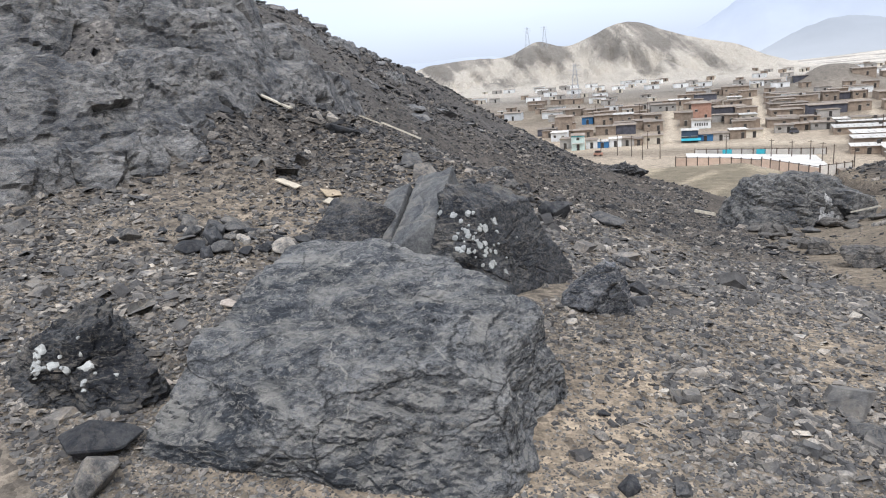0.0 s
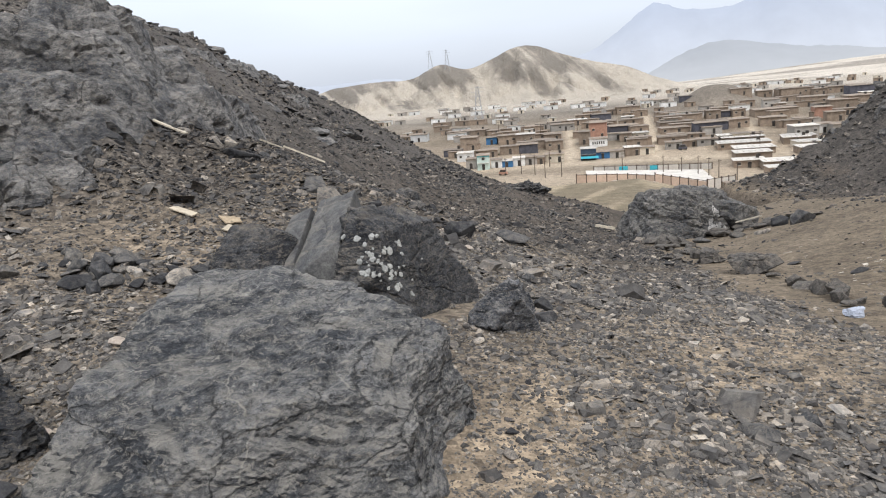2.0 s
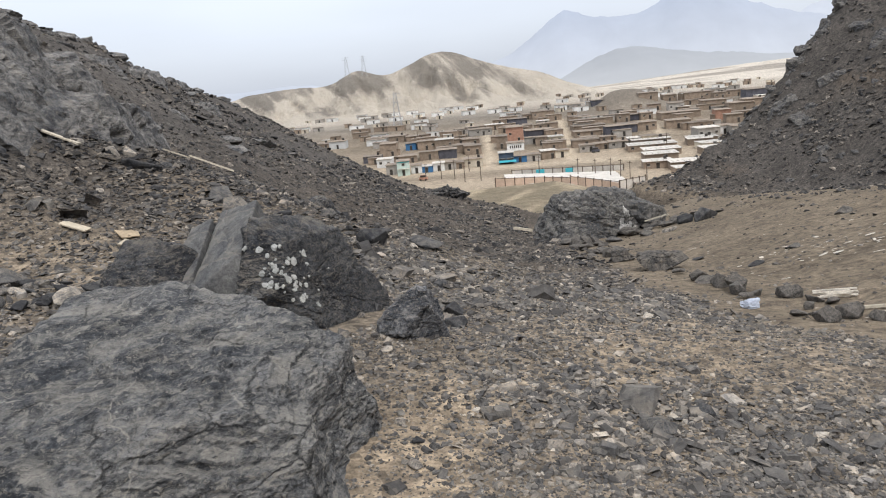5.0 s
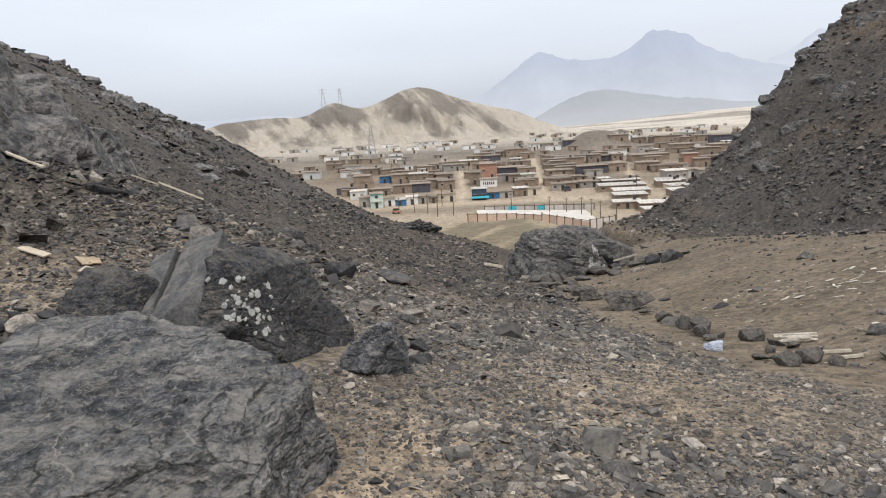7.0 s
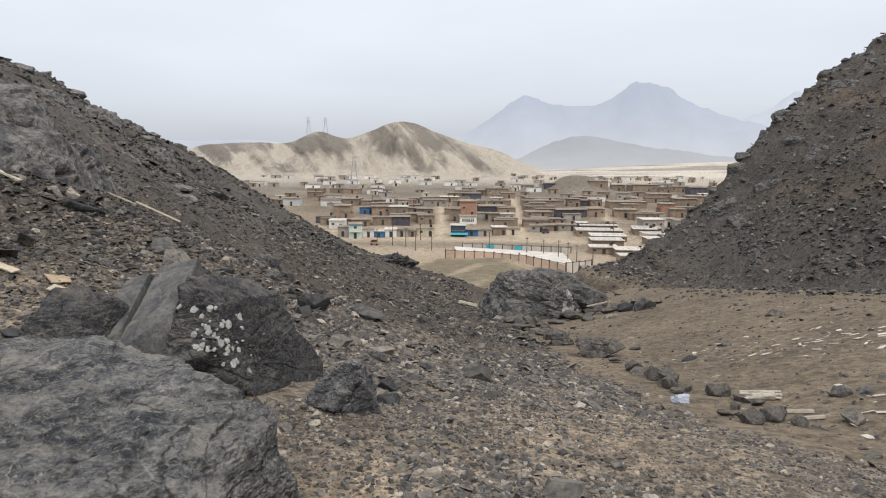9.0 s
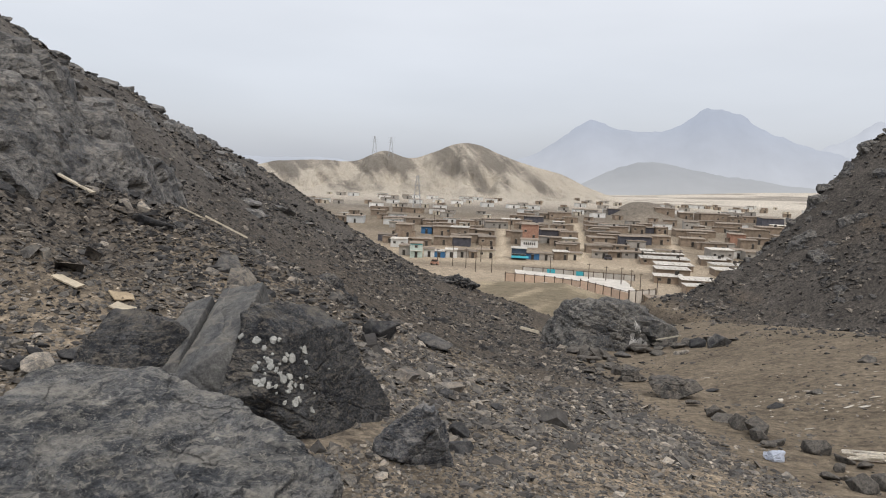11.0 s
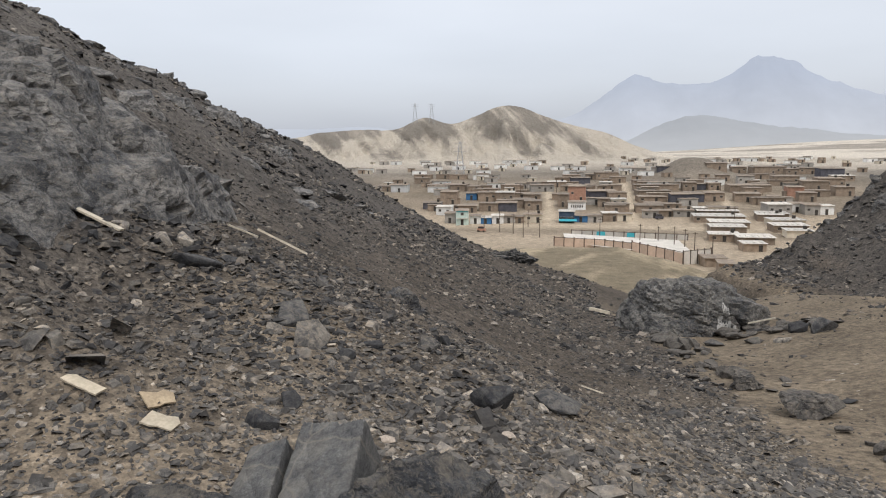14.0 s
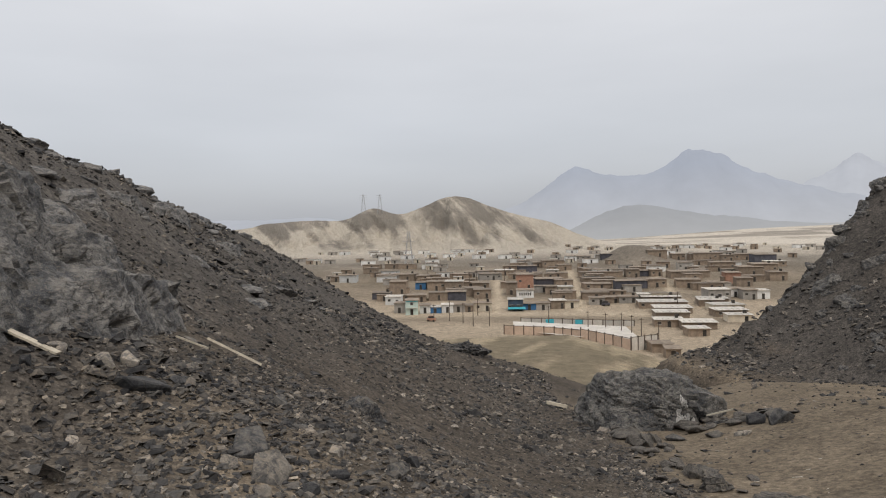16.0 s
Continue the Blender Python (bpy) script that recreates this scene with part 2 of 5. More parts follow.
def rock_material(name, dark, light, dust, dust_amount=0.5, scale=1.0, vary="", shine=0.75, relief=1.0, contrast=1.0):
    """Weathered dark rock: mottled, veined, with pale dust lying on what faces up."""
    m, nt, ns, ln, b = material(name)
    tc = ns.new("ShaderNodeTexCoord")
    v = tc.outputs["Object"]
    big = noise_node(nt, v, 2.2 * scale, 8, 0.66, 0.25)
    mid = noise_node(nt, v, 11.0 * scale, 7, 0.72, 0.1)
    fine = noise_node(nt, v, 70.0 * scale, 4, 0.7)
    c = mix(nt, span(nt, big.outputs[0], 0.40, 0.60), dark, light)
    c = mix(nt, 1.0, c, span_col(nt, mid.outputs[0], 0.36, 0.64, tuple(1 - k * contrast for k in (0.38, 0.38, 0.36)), tuple(1 + k * contrast for k in (0.42, 0.40, 0.36))), "MULTIPLY")
    c = mix(nt, 1.0, c, span_col(nt, fine.outputs[0], 0.36, 0.64, (1 - 0.28 * contrast,) * 3, (1 + 0.3 * contrast,) * 3), "MULTIPLY")
    # dust settles on upward faces, broken up by the relief
    geo = ns.new("ShaderNodeNewGeometry")
    sep = ns.new("ShaderNodeSeparateXYZ")
    ln.new(geo.outputs["Normal"], sep.inputs[0])
    up = span(nt, sep.outputs["Z"], 0.25, 0.95)
    br = span(nt, noise_node(nt, v, 5.0 * scale, 8, 0.75, 0.2).outputs[0], 0.46, 0.57)
    pr = ns.new("ShaderNodeMath")
    pr.operation = "MULTIPLY"
    ln.new(up, pr.inputs[0])
    ln.new(br, pr.inputs[1])
    pm = ns.new("ShaderNodeMath")
    pm.operation = "MULTIPLY"
    ln.new(pr.outputs[0], pm.inputs[0])
    pm.inputs[1].default_value = dust_amount
    c = mix(nt, pm.outputs[0], c, dust)
    # thin pale veins
    wv = ns.new("ShaderNodeTexVoronoi")
    wv.feature = "DISTANCE_TO_EDGE"
    wv.inputs["Scale"].default_value = 1.7 * scale
    warp = mix(nt, 0.18, v, noise_node(nt, v, 3.0 * scale, 3).outputs["Color"])
    ln.new(warp, wv.inputs["Vector"])
    vein = span(nt, wv.outputs["Distance"], 0.0, 0.016, 0.6, 0.0)
    c = mix(nt, vein, c, dust)
    if vary:
        rnd = ns.new("ShaderNodeObjectInfo").outputs["Random"] if vary == "object" else geo.outputs["Random Per Island"]
        tint = ns.new("ShaderNodeValToRGB")
        tint.color_ramp.interpolation = "LINEAR"
        e = tint.color_ramp.elements
        e[0].position, e[0].color = 0.0, (0.12, 0.125, 0.14, 1)
        e[1].position, e[1].color = 1.0, (1.45, 1.36, 1.22, 1)
        for p, k in ((0.3, (0.30, 0.308, 0.325, 1)), (0.6, (0.50, 0.487, 0.465, 1)), (0.86, (0.72, 0.672, 0.61, 1))):
            x = e.new(p)
            x.color = k
        ln.new(rnd, tint.inputs[0])
        dbl = ns.new("ShaderNodeVectorMath")
        dbl.operation = "SCALE"
        dbl.inputs["Scale"].default_value = 2.0
        ln.new(tint.outputs[0], dbl.inputs[0])
        c = mix(nt, 1.0, c, dbl.outputs[0], "MULTIPLY")
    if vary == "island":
        # toned by place: gravel up the slope darkened, gravel by the boulders mixed with dust
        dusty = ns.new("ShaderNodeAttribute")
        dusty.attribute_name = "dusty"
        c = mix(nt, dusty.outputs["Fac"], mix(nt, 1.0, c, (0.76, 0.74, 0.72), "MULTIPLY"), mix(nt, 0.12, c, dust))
    ln.new(c, b.inputs["Base Color"])
    b.inputs["Roughness"].default_value = shine
    one = bump(nt, b, big.outputs[0], 0.5, 0.10 * relief / scale)
    two = bump(nt, b, mid.outputs[0], 0.8, 0.04 * relief / scale, one)
    bump(nt, b, fine.outputs[0], 0.7, 0.010 * relief / scale, two)
    return m


def craggy_material(name, dark, light, dust, dusty=0.6, scale=1.0, shine=0.75, speck=0.0):
    """Fractured rock: broad blue-black and grey fields, tan dust on ledges, pale scratches, dark cracks."""
    m, nt, ns, ln, b = material(name)
    v = ns.new("ShaderNodeTexCoord").outputs["Object"]
    mp = ns.new("ShaderNodeMapping")
    mp.inputs["Rotation"].default_value, mp.inputs["Scale"].default_value = (0.5, 0.3, 0.6), (1.0, 1.0, 2.4)
    ln.new(v, mp.inputs["Vector"])
    w = mp.outputs[0]
    field = noise_node(nt, v, 1.9 * scale, 9, 0.70, 0.5)
    grain = noise_node(nt, w, 9.0 * scale, 9, 0.78, 0.3)
    fine = noise_node(nt, v, 85.0 * scale, 4, 0.75)
    c = mix(nt, span(nt, field.outputs[0], 0.43, 0.57), dark, light)
    c = mix(nt, 1.0, c, span_col(nt, grain.outputs[0], 0.40, 0.60, (0.50, 0.51, 0.53), (1.5, 1.48, 1.43)), "MULTIPLY")
    c = mix(nt, 1.0, c, span_col(nt, fine.outputs[0], 0.32, 0.68, (0.60, 0.60, 0.60), (1.45, 1.45, 1.45)), "MULTIPLY")
    fleck = noise_node(nt, w, 21.0 * scale, 9, 0.82, 0.9)
    c = mix(nt, span(nt, fleck.outputs[0], 0.535, 0.575, 0.0, 0.75), c, tuple(k * 0.85 for k in dust))
    c = mix(nt, span(nt, fleck.outputs[0], 0.465, 0.425, 0.0, 0.8), c, tuple(k * 0.6 for k in dark))
    geo = ns.new("ShaderNodeNewGeometry")
    sep = ns.new("ShaderNodeSeparateXYZ")
    ln.new(geo.outputs["Normal"], sep.inputs[0])

    def times(a, k):
        n = ns.new("ShaderNodeMath")
        n.operation = "MULTIPLY"
        ln.new(a, n.inputs[0])
        if isinstance(k, float):
            n.inputs[1].default_value = k
        else:
            ln.new(k, n.inputs[1])
        return n.outputs[0]

    up = span(nt, sep.outputs["Z"], 0.35, 0.85)
    lie = span(nt, noise_node(nt, w, 3.4 * scale, 10, 0.80, 0.6).outputs[0], 0.47, 0.60)
    c = mix(nt, times(times(up, lie), dusty), c, dust)
    # scratches and thin quartz veins, all of one lean
    ve = ns.new("ShaderNodeTexVoronoi")
    ve.feature = "DISTANCE_TO_EDGE"
    ve.inputs["Scale"].default_value = 2.6 * scale
    ln.new(mix(nt, 0.22, w, noise_node(nt, v, 2.6 * scale, 6).outputs["Color"]), ve.inputs["Vector"])
    broken = span(nt, noise_node(nt, v, 4.0 * scale, 5).outputs[0], 0.5, 0.62)
    c = mix(nt, times(span(nt, ve.outputs["Distance"], 0.0, 0.014, 0.9, 0.0), broken), c, dust)
    # cracks, open and dark
    cr = ns.new("ShaderNodeTexVoronoi")
    cr.feature = "DISTANCE_TO_EDGE"
    cr.inputs["Scale"].default_value = 3.1 * scale
    ln.new(mix(nt, 0.30, w, noise_node(nt, v, 3.3 * scale, 7).outputs["Color"]), cr.inputs["Vector"])
    crack = times(span(nt, cr.outputs["Distance"], 0.0, 0.022, 1.0, 0.0), span(nt, noise_node(nt, v, 2.1 * scale, 4).outputs[0], 0.46, 0.56))
    c = mix(nt, times(crack, 0.7), c, tuple(k * 0.4 for k in dark))
    if speck:
        sp = noise_node(nt, v, 34.0 * scale, 3, 0.5)
        c = mix(nt, times(times(span(nt, sp.outputs[0], 0.66, 0.70), broken), speck), c, (0.36, 0.36, 0.33))
    ln.new(c, b.inputs["Base Color"])
    b.inputs["Roughness"].default_value = shine
    one = bump(nt, b, field.outputs[0], 0.5, 0.10 / scale)
    two = bump(nt, b, grain.outputs[0], 0.7, 0.035 / scale, one)
    three = bump(nt, b, crack, 0.8, -0.02 / scale, two)
    three = bump(nt, b, fleck.outputs[0], 0.4, 0.02 / scale, three)
    bump(nt, b, fine.outputs[0], 0.6, 0.006 / scale, three)
    return m


def plain_material(name, col, rough=0.9, spread=0.2, scale=3.0, glow=0.0, metal=0.0):
    """Paint, plaster, board or sheet with grime at two scales."""
    m, nt, ns, ln, b = material(name)
    tc = ns.new("ShaderNodeTexCoord")
    v = tc.outputs["Object"]
    lo, hi = tuple([1 - spread] * 3), tuple([1 + spread] * 3)
    c = mix(nt, 1.0, col, span_col(nt, noise_node(nt, v, scale, 5, 0.6).outputs[0], 0.3, 0.7, lo, hi), "MULTIPLY")
    c = mix(nt, 1.0, c, span_col(nt, noise_node(nt, v, scale * 9, 4, 0.7).outputs[0], 0.3, 0.7, lo, hi), "MULTIPLY")
    rnd = ns.new("ShaderNodeObjectInfo").outputs["Random"]
    c = mix(nt, 1.0, c, span_col(nt, rnd, 0.0, 1.0, (0.82, 0.82, 0.82), (1.16, 1.14, 1.12)), "MULTIPLY")
    ln.new(c, b.inputs["Base Color"])
    b.inputs["Roughness"].default_value, b.inputs["Metallic"].default_value = rough, metal
    return m


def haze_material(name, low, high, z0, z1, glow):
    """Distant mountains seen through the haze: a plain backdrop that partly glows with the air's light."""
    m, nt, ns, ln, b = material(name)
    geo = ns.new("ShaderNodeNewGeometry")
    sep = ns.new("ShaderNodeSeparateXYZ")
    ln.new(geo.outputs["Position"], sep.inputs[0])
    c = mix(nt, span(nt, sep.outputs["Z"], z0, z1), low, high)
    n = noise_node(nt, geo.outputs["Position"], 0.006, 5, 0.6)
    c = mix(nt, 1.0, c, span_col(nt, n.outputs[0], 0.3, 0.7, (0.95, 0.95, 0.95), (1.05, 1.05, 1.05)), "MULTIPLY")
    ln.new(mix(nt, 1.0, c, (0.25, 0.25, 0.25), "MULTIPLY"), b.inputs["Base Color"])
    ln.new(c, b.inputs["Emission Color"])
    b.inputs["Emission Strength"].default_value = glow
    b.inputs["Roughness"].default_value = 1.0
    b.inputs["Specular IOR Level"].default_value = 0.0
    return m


M_SOIL = ground_material()
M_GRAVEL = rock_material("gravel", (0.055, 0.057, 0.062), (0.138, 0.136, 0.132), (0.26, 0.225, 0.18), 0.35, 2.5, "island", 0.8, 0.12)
M_STONE = rock_material("loose_stone", (0.054, 0.056, 0.060), (0.135, 0.132, 0.127), (0.22, 0.19, 0.15), 0.35, 1.2, "object", 0.8, 0.06)
M_BIG = craggy_material("weathered_boulder", (0.036, 0.040, 0.047), (0.128, 0.129, 0.131), (0.33, 0.31, 0.27), 0.6, 1.0, 0.75, 0.8)
M_ROW = rock_material("brown_grey_stone", (0.045, 0.044, 0.043), (0.112, 0.104, 0.094), (0.20, 0.168, 0.13), 0.35, 2.0, "", 0.8, 0.1, 1.3)
M_DARK = craggy_material("dark_boulder", (0.017, 0.019, 0.024), (0.066, 0.068, 0.072), (0.185, 0.162, 0.130), 0.75, 1.3, 0.6)
M_BLUE = craggy_material("blue_grey_rock", (0.040, 0.045, 0.055), (0.135, 0.138, 0.147), (0.30, 0.275, 0.24), 0.6, 2.2, 0.65)
M_WASHROCK = craggy_material("streaked_dark_rock", (0.058, 0.061, 0.066), (0.158, 0.154, 0.147), (0.22, 0.192, 0.155), 0.4, 0.7, 0.75)
M_OUT = craggy_material("outcrop_rock", (0.060, 0.062, 0.067), (0.150, 0.144, 0.136), (0.20, 0.172, 0.138), 0.35, 0.9, 0.8)
M_BED = craggy_material("grey_bedrock", (0.080, 0.083, 0.090), (0.212, 0.207, 0.200), (0.265, 0.235, 0.195), 0.4, 1.1, 0.8)
M_SLAB = rock_material("smooth_grey_rock", (0.074, 0.076, 0.078), (0.120, 0.119, 0.115), (0.20, 0.182, 0.155), 0.35, 1.2, "", 0.7, 0.35, 0.9)
M_LICHEN = plain_material("white_lichen", (0.36, 0.365, 0.345), 0.95, 0.25, 30)
M_STAIN = plain_material("pale_drip_stain", (0.36, 0.355, 0.34), 0.95, 0.3, 3)
M_WOOD = plain_material("weathered_pale_wood", (0.46, 0.42, 0.34), 0.85, 0.22, 6)
M_PLY = plain_material("raw_plywood", (0.47, 0.415, 0.32), 0.85, 0.15, 6)
M_CARD = plain_material("tan_cardboard", (0.36, 0.29, 0.20), 0.9, 0.2, 6)
M_BAG = plain_material("white_plastic", (0.36, 0.40, 0.48), 0.4, 0.2, 12)
M_PINKISH = plain_material("pale_pinkish_stone", (0.40, 0.345, 0.29), 0.9, 0.25, 5)
M_CHIP = plain_material("bleached_splinter", (0.58, 0.54, 0.47), 0.9, 0.25, 5)


# ---- helpers for building ----
def mesh_from(name, verts, faces, mat=None, smooth=False):
    """A mesh out of arrays; faces all have the same number of corners."""
    verts, faces = np.asarray(verts, np.float32), np.asarray(faces, np.int32)
    me = bpy.data.meshes.new(name)
    me.vertices.add(len(verts))
    me.vertices.foreach_set("co", verts.ravel())
    me.loops.add(faces.size)
    me.loops.foreach_set("vertex_index", faces.ravel())
    me.polygons.add(len(faces))
    me.polygons.foreach_set("loop_start", np.arange(len(faces), dtype=np.int32) * faces.shape[1])
    me.polygons.foreach_set("use_smooth", np.full(len(faces), smooth, bool))
    me.update()
    if mat:
        me.materials.append(mat)
    return me


def from_bm(name, bm, mat):
    me = bpy.data.meshes.new(name)
    bm.to_mesh(me)
    bm.free()
    me.materials.append(mat)
    return me


def part(name, bm, mat, parent, label=""):
    ob = new(name, from_bm(name, bm, mat) if isinstance(bm, bmesh.types.BMesh) else bm)
    ob.parent = parent
    return tagged(ob, label)


def box(bm, x, y, z, sx, sy, sz, turn=None):
    """Adds a box with its middle at x, y, z."""
    m = Matrix.Translation((x, y, z)) @ (turn or Matrix()) @ Matrix.Diagonal((sx, sy, sz, 1))
    return bmesh.ops.create_cube(bm, size=1, matrix=m)["verts"]


def boxed(x, y, z, sx, sy, sz, turn=None):
    bm = bmesh.new()
    box(bm, x, y, z, sx, sy, sz, turn)
    return bm


def ground_z(x, y):
    return float(height(np.array([x]), np.array([y]))[0])


def ground_normal(x, y, e=0.12):
    dx = (ground_z(x + e, y) - ground_z(x - e, y)) / (2 * e)
    dy = (ground_z(x, y + e) - ground_z(x, y - e)) / (2 * e)
    return Vector((-dx, -dy, 1)).normalized()


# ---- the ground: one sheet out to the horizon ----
def ground_tone(x, y):
    """How pale the loose ground is: pale and dusty by the boulders, darker up the scree."""
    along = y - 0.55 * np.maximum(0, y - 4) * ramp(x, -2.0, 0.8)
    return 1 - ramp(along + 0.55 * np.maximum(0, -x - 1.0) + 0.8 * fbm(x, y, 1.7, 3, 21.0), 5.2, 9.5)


def soil_colours(X, Y, Z):
    d = np.hypot(X, Y)
    flat = fbm(X, Y, 2.3, 4, 11.0)
    slope = ground_tone(X, Y)[..., None]
    base = np.array([0.096, 0.086, 0.075]) * (1 - slope) + np.array([0.190, 0.168, 0.138]) * slope
    dust = np.array([0.32, 0.27, 0.205])
    rock = np.array([0.086, 0.082, 0.078])
    wet = np.array([0.185, 0.157, 0.121])
    in_wash = wash_mask(X, Y) * (1 - ramp(d, 33, 40))
    sand = np.clip(ramp(flat, 0.05, 0.45) * (1 - ramp(d, 9, 16)) * (0.15 + 0.75 * slope[..., 0]), 0, 1)
    sand = np.maximum(sand, np.exp(-((X + 3.4) / 1.2) ** 2 - ((Y - 4.7) / 0.8) ** 2) * 0.5)
    sand = np.maximum(sand, np.exp(-((X - 0.95 - 0.25 * (Y - 4.5)) / 0.85) ** 2 - ((Y - 4.8) / 2.2) ** 2) * np.clip(0.75 + 0.5 * flat, 0, 1))
    col = base * (1 - sand[..., None]) + dust * sand[..., None]
    col = col * (1 - in_wash[..., None]) + wet * in_wash[..., None]
    steep = np.clip(crag(X, Y) * 1.3, 0, 1)
    upper = np.clip(ramp(-X, 4, 9) * ramp(d, 8, 16) + ramp((X - 12.35) * 0.935 + (Y - 30.7) * 0.354, 1, 4), 0, 1)
    dark = np.clip(np.maximum(steep, upper * 0.9), 0, 1) * (d < 130)
    rock = rock + np.array([0.055, 0.055, 0.054]) * (ramp(-X, 1, 4) * (0.35 + 0.65 * steep))[..., None]
    col = col * (1 - dark[..., None]) + rock * dark[..., None]
    # a tan apron of dust along the foot of the other hill, and rusty streaks down its face
    hs = hill_side(X, Y)
    apron = np.exp(-((hs - 0.5) / 0.75) ** 2) * (d > 18) * (d < 50) * np.clip(0.55 + fbm(X, Y, 1.3, 3, 16.0), 0, 1)
    col = col * (1 - apron[..., None]) + np.array([0.27, 0.225, 0.165]) * apron[..., None]
    rust = ramp(hs, 2, 5) * ramp(fbm(X * 1.0 + Y * 0.4, (Y - X) * 0.25, 1.6, 4, 18.0), 0.1, 0.5) * (d < 60)
    col = col * (1 - 0.6 * rust[..., None]) + np.array([0.135, 0.112, 0.088]) * 0.6 * rust[..., None]
    # the low country beyond
    far = ramp(d, 56, 66) * (1 - ramp(hill_side(X, Y), 3, 7) * (Y < 42 + 0.318 * X) * (1 - ramp(d, 85, 95)))
    tan = np.stack([0.36 + 0 * X, 0.305 + 0 * X, 0.235 + 0 * X], -1) * (1 + 0.25 * fbm(X, Y, 30, 4, 3.3))[..., None]
    # past 330 m the tan drifts to a cooler grey with distance
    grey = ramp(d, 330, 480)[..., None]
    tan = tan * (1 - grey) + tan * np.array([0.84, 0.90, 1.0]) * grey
    spur = ramp(Y, 50, 62) * (1 - ramp(Y, 119, 128)) * (1 - ramp(np.abs(X), 45, 70))
    streak = ramp(fbm((X + Y) * 0.12, (X - 0.35 * Y) * 0.9, 2.6, 4, 2.2), -0.2, 0.3)
    sp = np.array([0.20, 0.172, 0.124]) * (1 - streak[..., None]) + np.array([0.335, 0.285, 0.205]) * streak[..., None]
    tan = tan * (1 - spur[..., None]) + sp * spur[..., None]
    bank = np.exp(-((d - 228) / 8) ** 2)
    tan = tan * (1 - 0.35 * bank[..., None])
    bear = X / np.maximum(Y, 1.0)
    road = np.exp(-((d - 240) / 5) ** 2) * 0.7
    for rb, sl, r0, r1 in ((-0.002, 0.0, 246, 335), (0.117, -0.00012, 246, 400), (0.262, -0.0004, 225, 380)):
        road = np.maximum(road, np.exp(-((bear - rb - sl * (d - 250)) * d / 2.4) ** 2) * ramp(d, r0 - 4, r0) * (1 - ramp(d, r1, r1 + 10)))
    tan = tan * (1 - road[..., None]) + np.array([0.46, 0.395, 0.305]) * road[..., None]
    yards = ramp(d, 262, 285) * (1 - ramp(d, 430, 520)) * (1 - road)
    tan = tan * (1 - 0.36 * yards[..., None] * (1 + 0.6 * fbm(X, Y, 14, 3, 8.1))[..., None])
    knoll = np.clip(1.5 * np.exp(-(((X - 87) / 18) ** 2 + ((Y - 440) / 28) ** 2) ** 1.4), 0, 1)
    tan = tan * (1 - knoll[..., None]) + np.array([0.185, 0.165, 0.14]) * knoll[..., None]
    pale = ramp(d, 480, 700)
    sandy = np.array([0.50, 0.46, 0.395])
    stony = np.array([0.225, 0.205, 0.18])
    u = X * 900 / np.maximum(Y, 100.0)
    top = ramp(Z, -4, 26)
    patchy = fbm(X + 0.3 * Y, Y * 0.45, 42, 6, 5.6, 0.62)
    runnel = fbm(u * 1.0 + 0.9 * Z, Z * 0.30 + u * 0.1, 17, 5, 9.4, 0.6)
    k = ramp(top * 0.55 + 0.75 * patchy + 0.95 * runnel, 0.0, 0.6) * (0.35 + 0.65 * ramp(Z, -15, -6))
    # a long tongue of pale sand down the flank of the higher head, and a smaller one by the lower head
    t1 = 1.25 * np.exp(-((u - 6 - (46 - Z) * 1.5) / 20) ** 2) * ramp(Z, -14, 0)
    t2 = np.exp(-((u + 112 - (36 - Z) * 0.5) / 14) ** 2) * ramp(Z, -10, 4)
    t3 = np.exp(-((u + 255 - (25 - Z) * 0.6) / 16) ** 2) * ramp(Z, 0, 10)
    k = np.clip(k - (t1 + 0.9 * t2 + 0.7 * t3) * (0.75 + 0.9 * patchy), 0, 1)
    k = np.where(Z < -13, k - 0.1, k)
    # pale sand flats with stony bands, out beyond the last shacks
    flats = ramp(d, 760, 950) * np.maximum(1 - ramp(Z, -14, -4), ramp(X / np.maximum(Y, 1.0), 0.12, 0.2))
    # on top of its own paleness the sand colour is lifted to stand for haze
    sandy = sandy + np.array([0.09, 0.09, 0.09]) * flats[..., None]
    k = k * (1 - flats) + flats * 0.75 * ramp(fbm(X * 0.35, Y, 55, 4, 3.9), -0.05, 0.3)
    hill = sandy * (1 - np.clip(k, 0, 1)[..., None]) + stony * np.clip(k, 0, 1)[..., None]
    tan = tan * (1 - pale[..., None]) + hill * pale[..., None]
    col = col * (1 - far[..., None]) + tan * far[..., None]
    grit = np.clip(1 - far - 0.55 * in_wash, 0.08, 1)
    return col, grit, k, pale * (1 - 0.75 * flats)


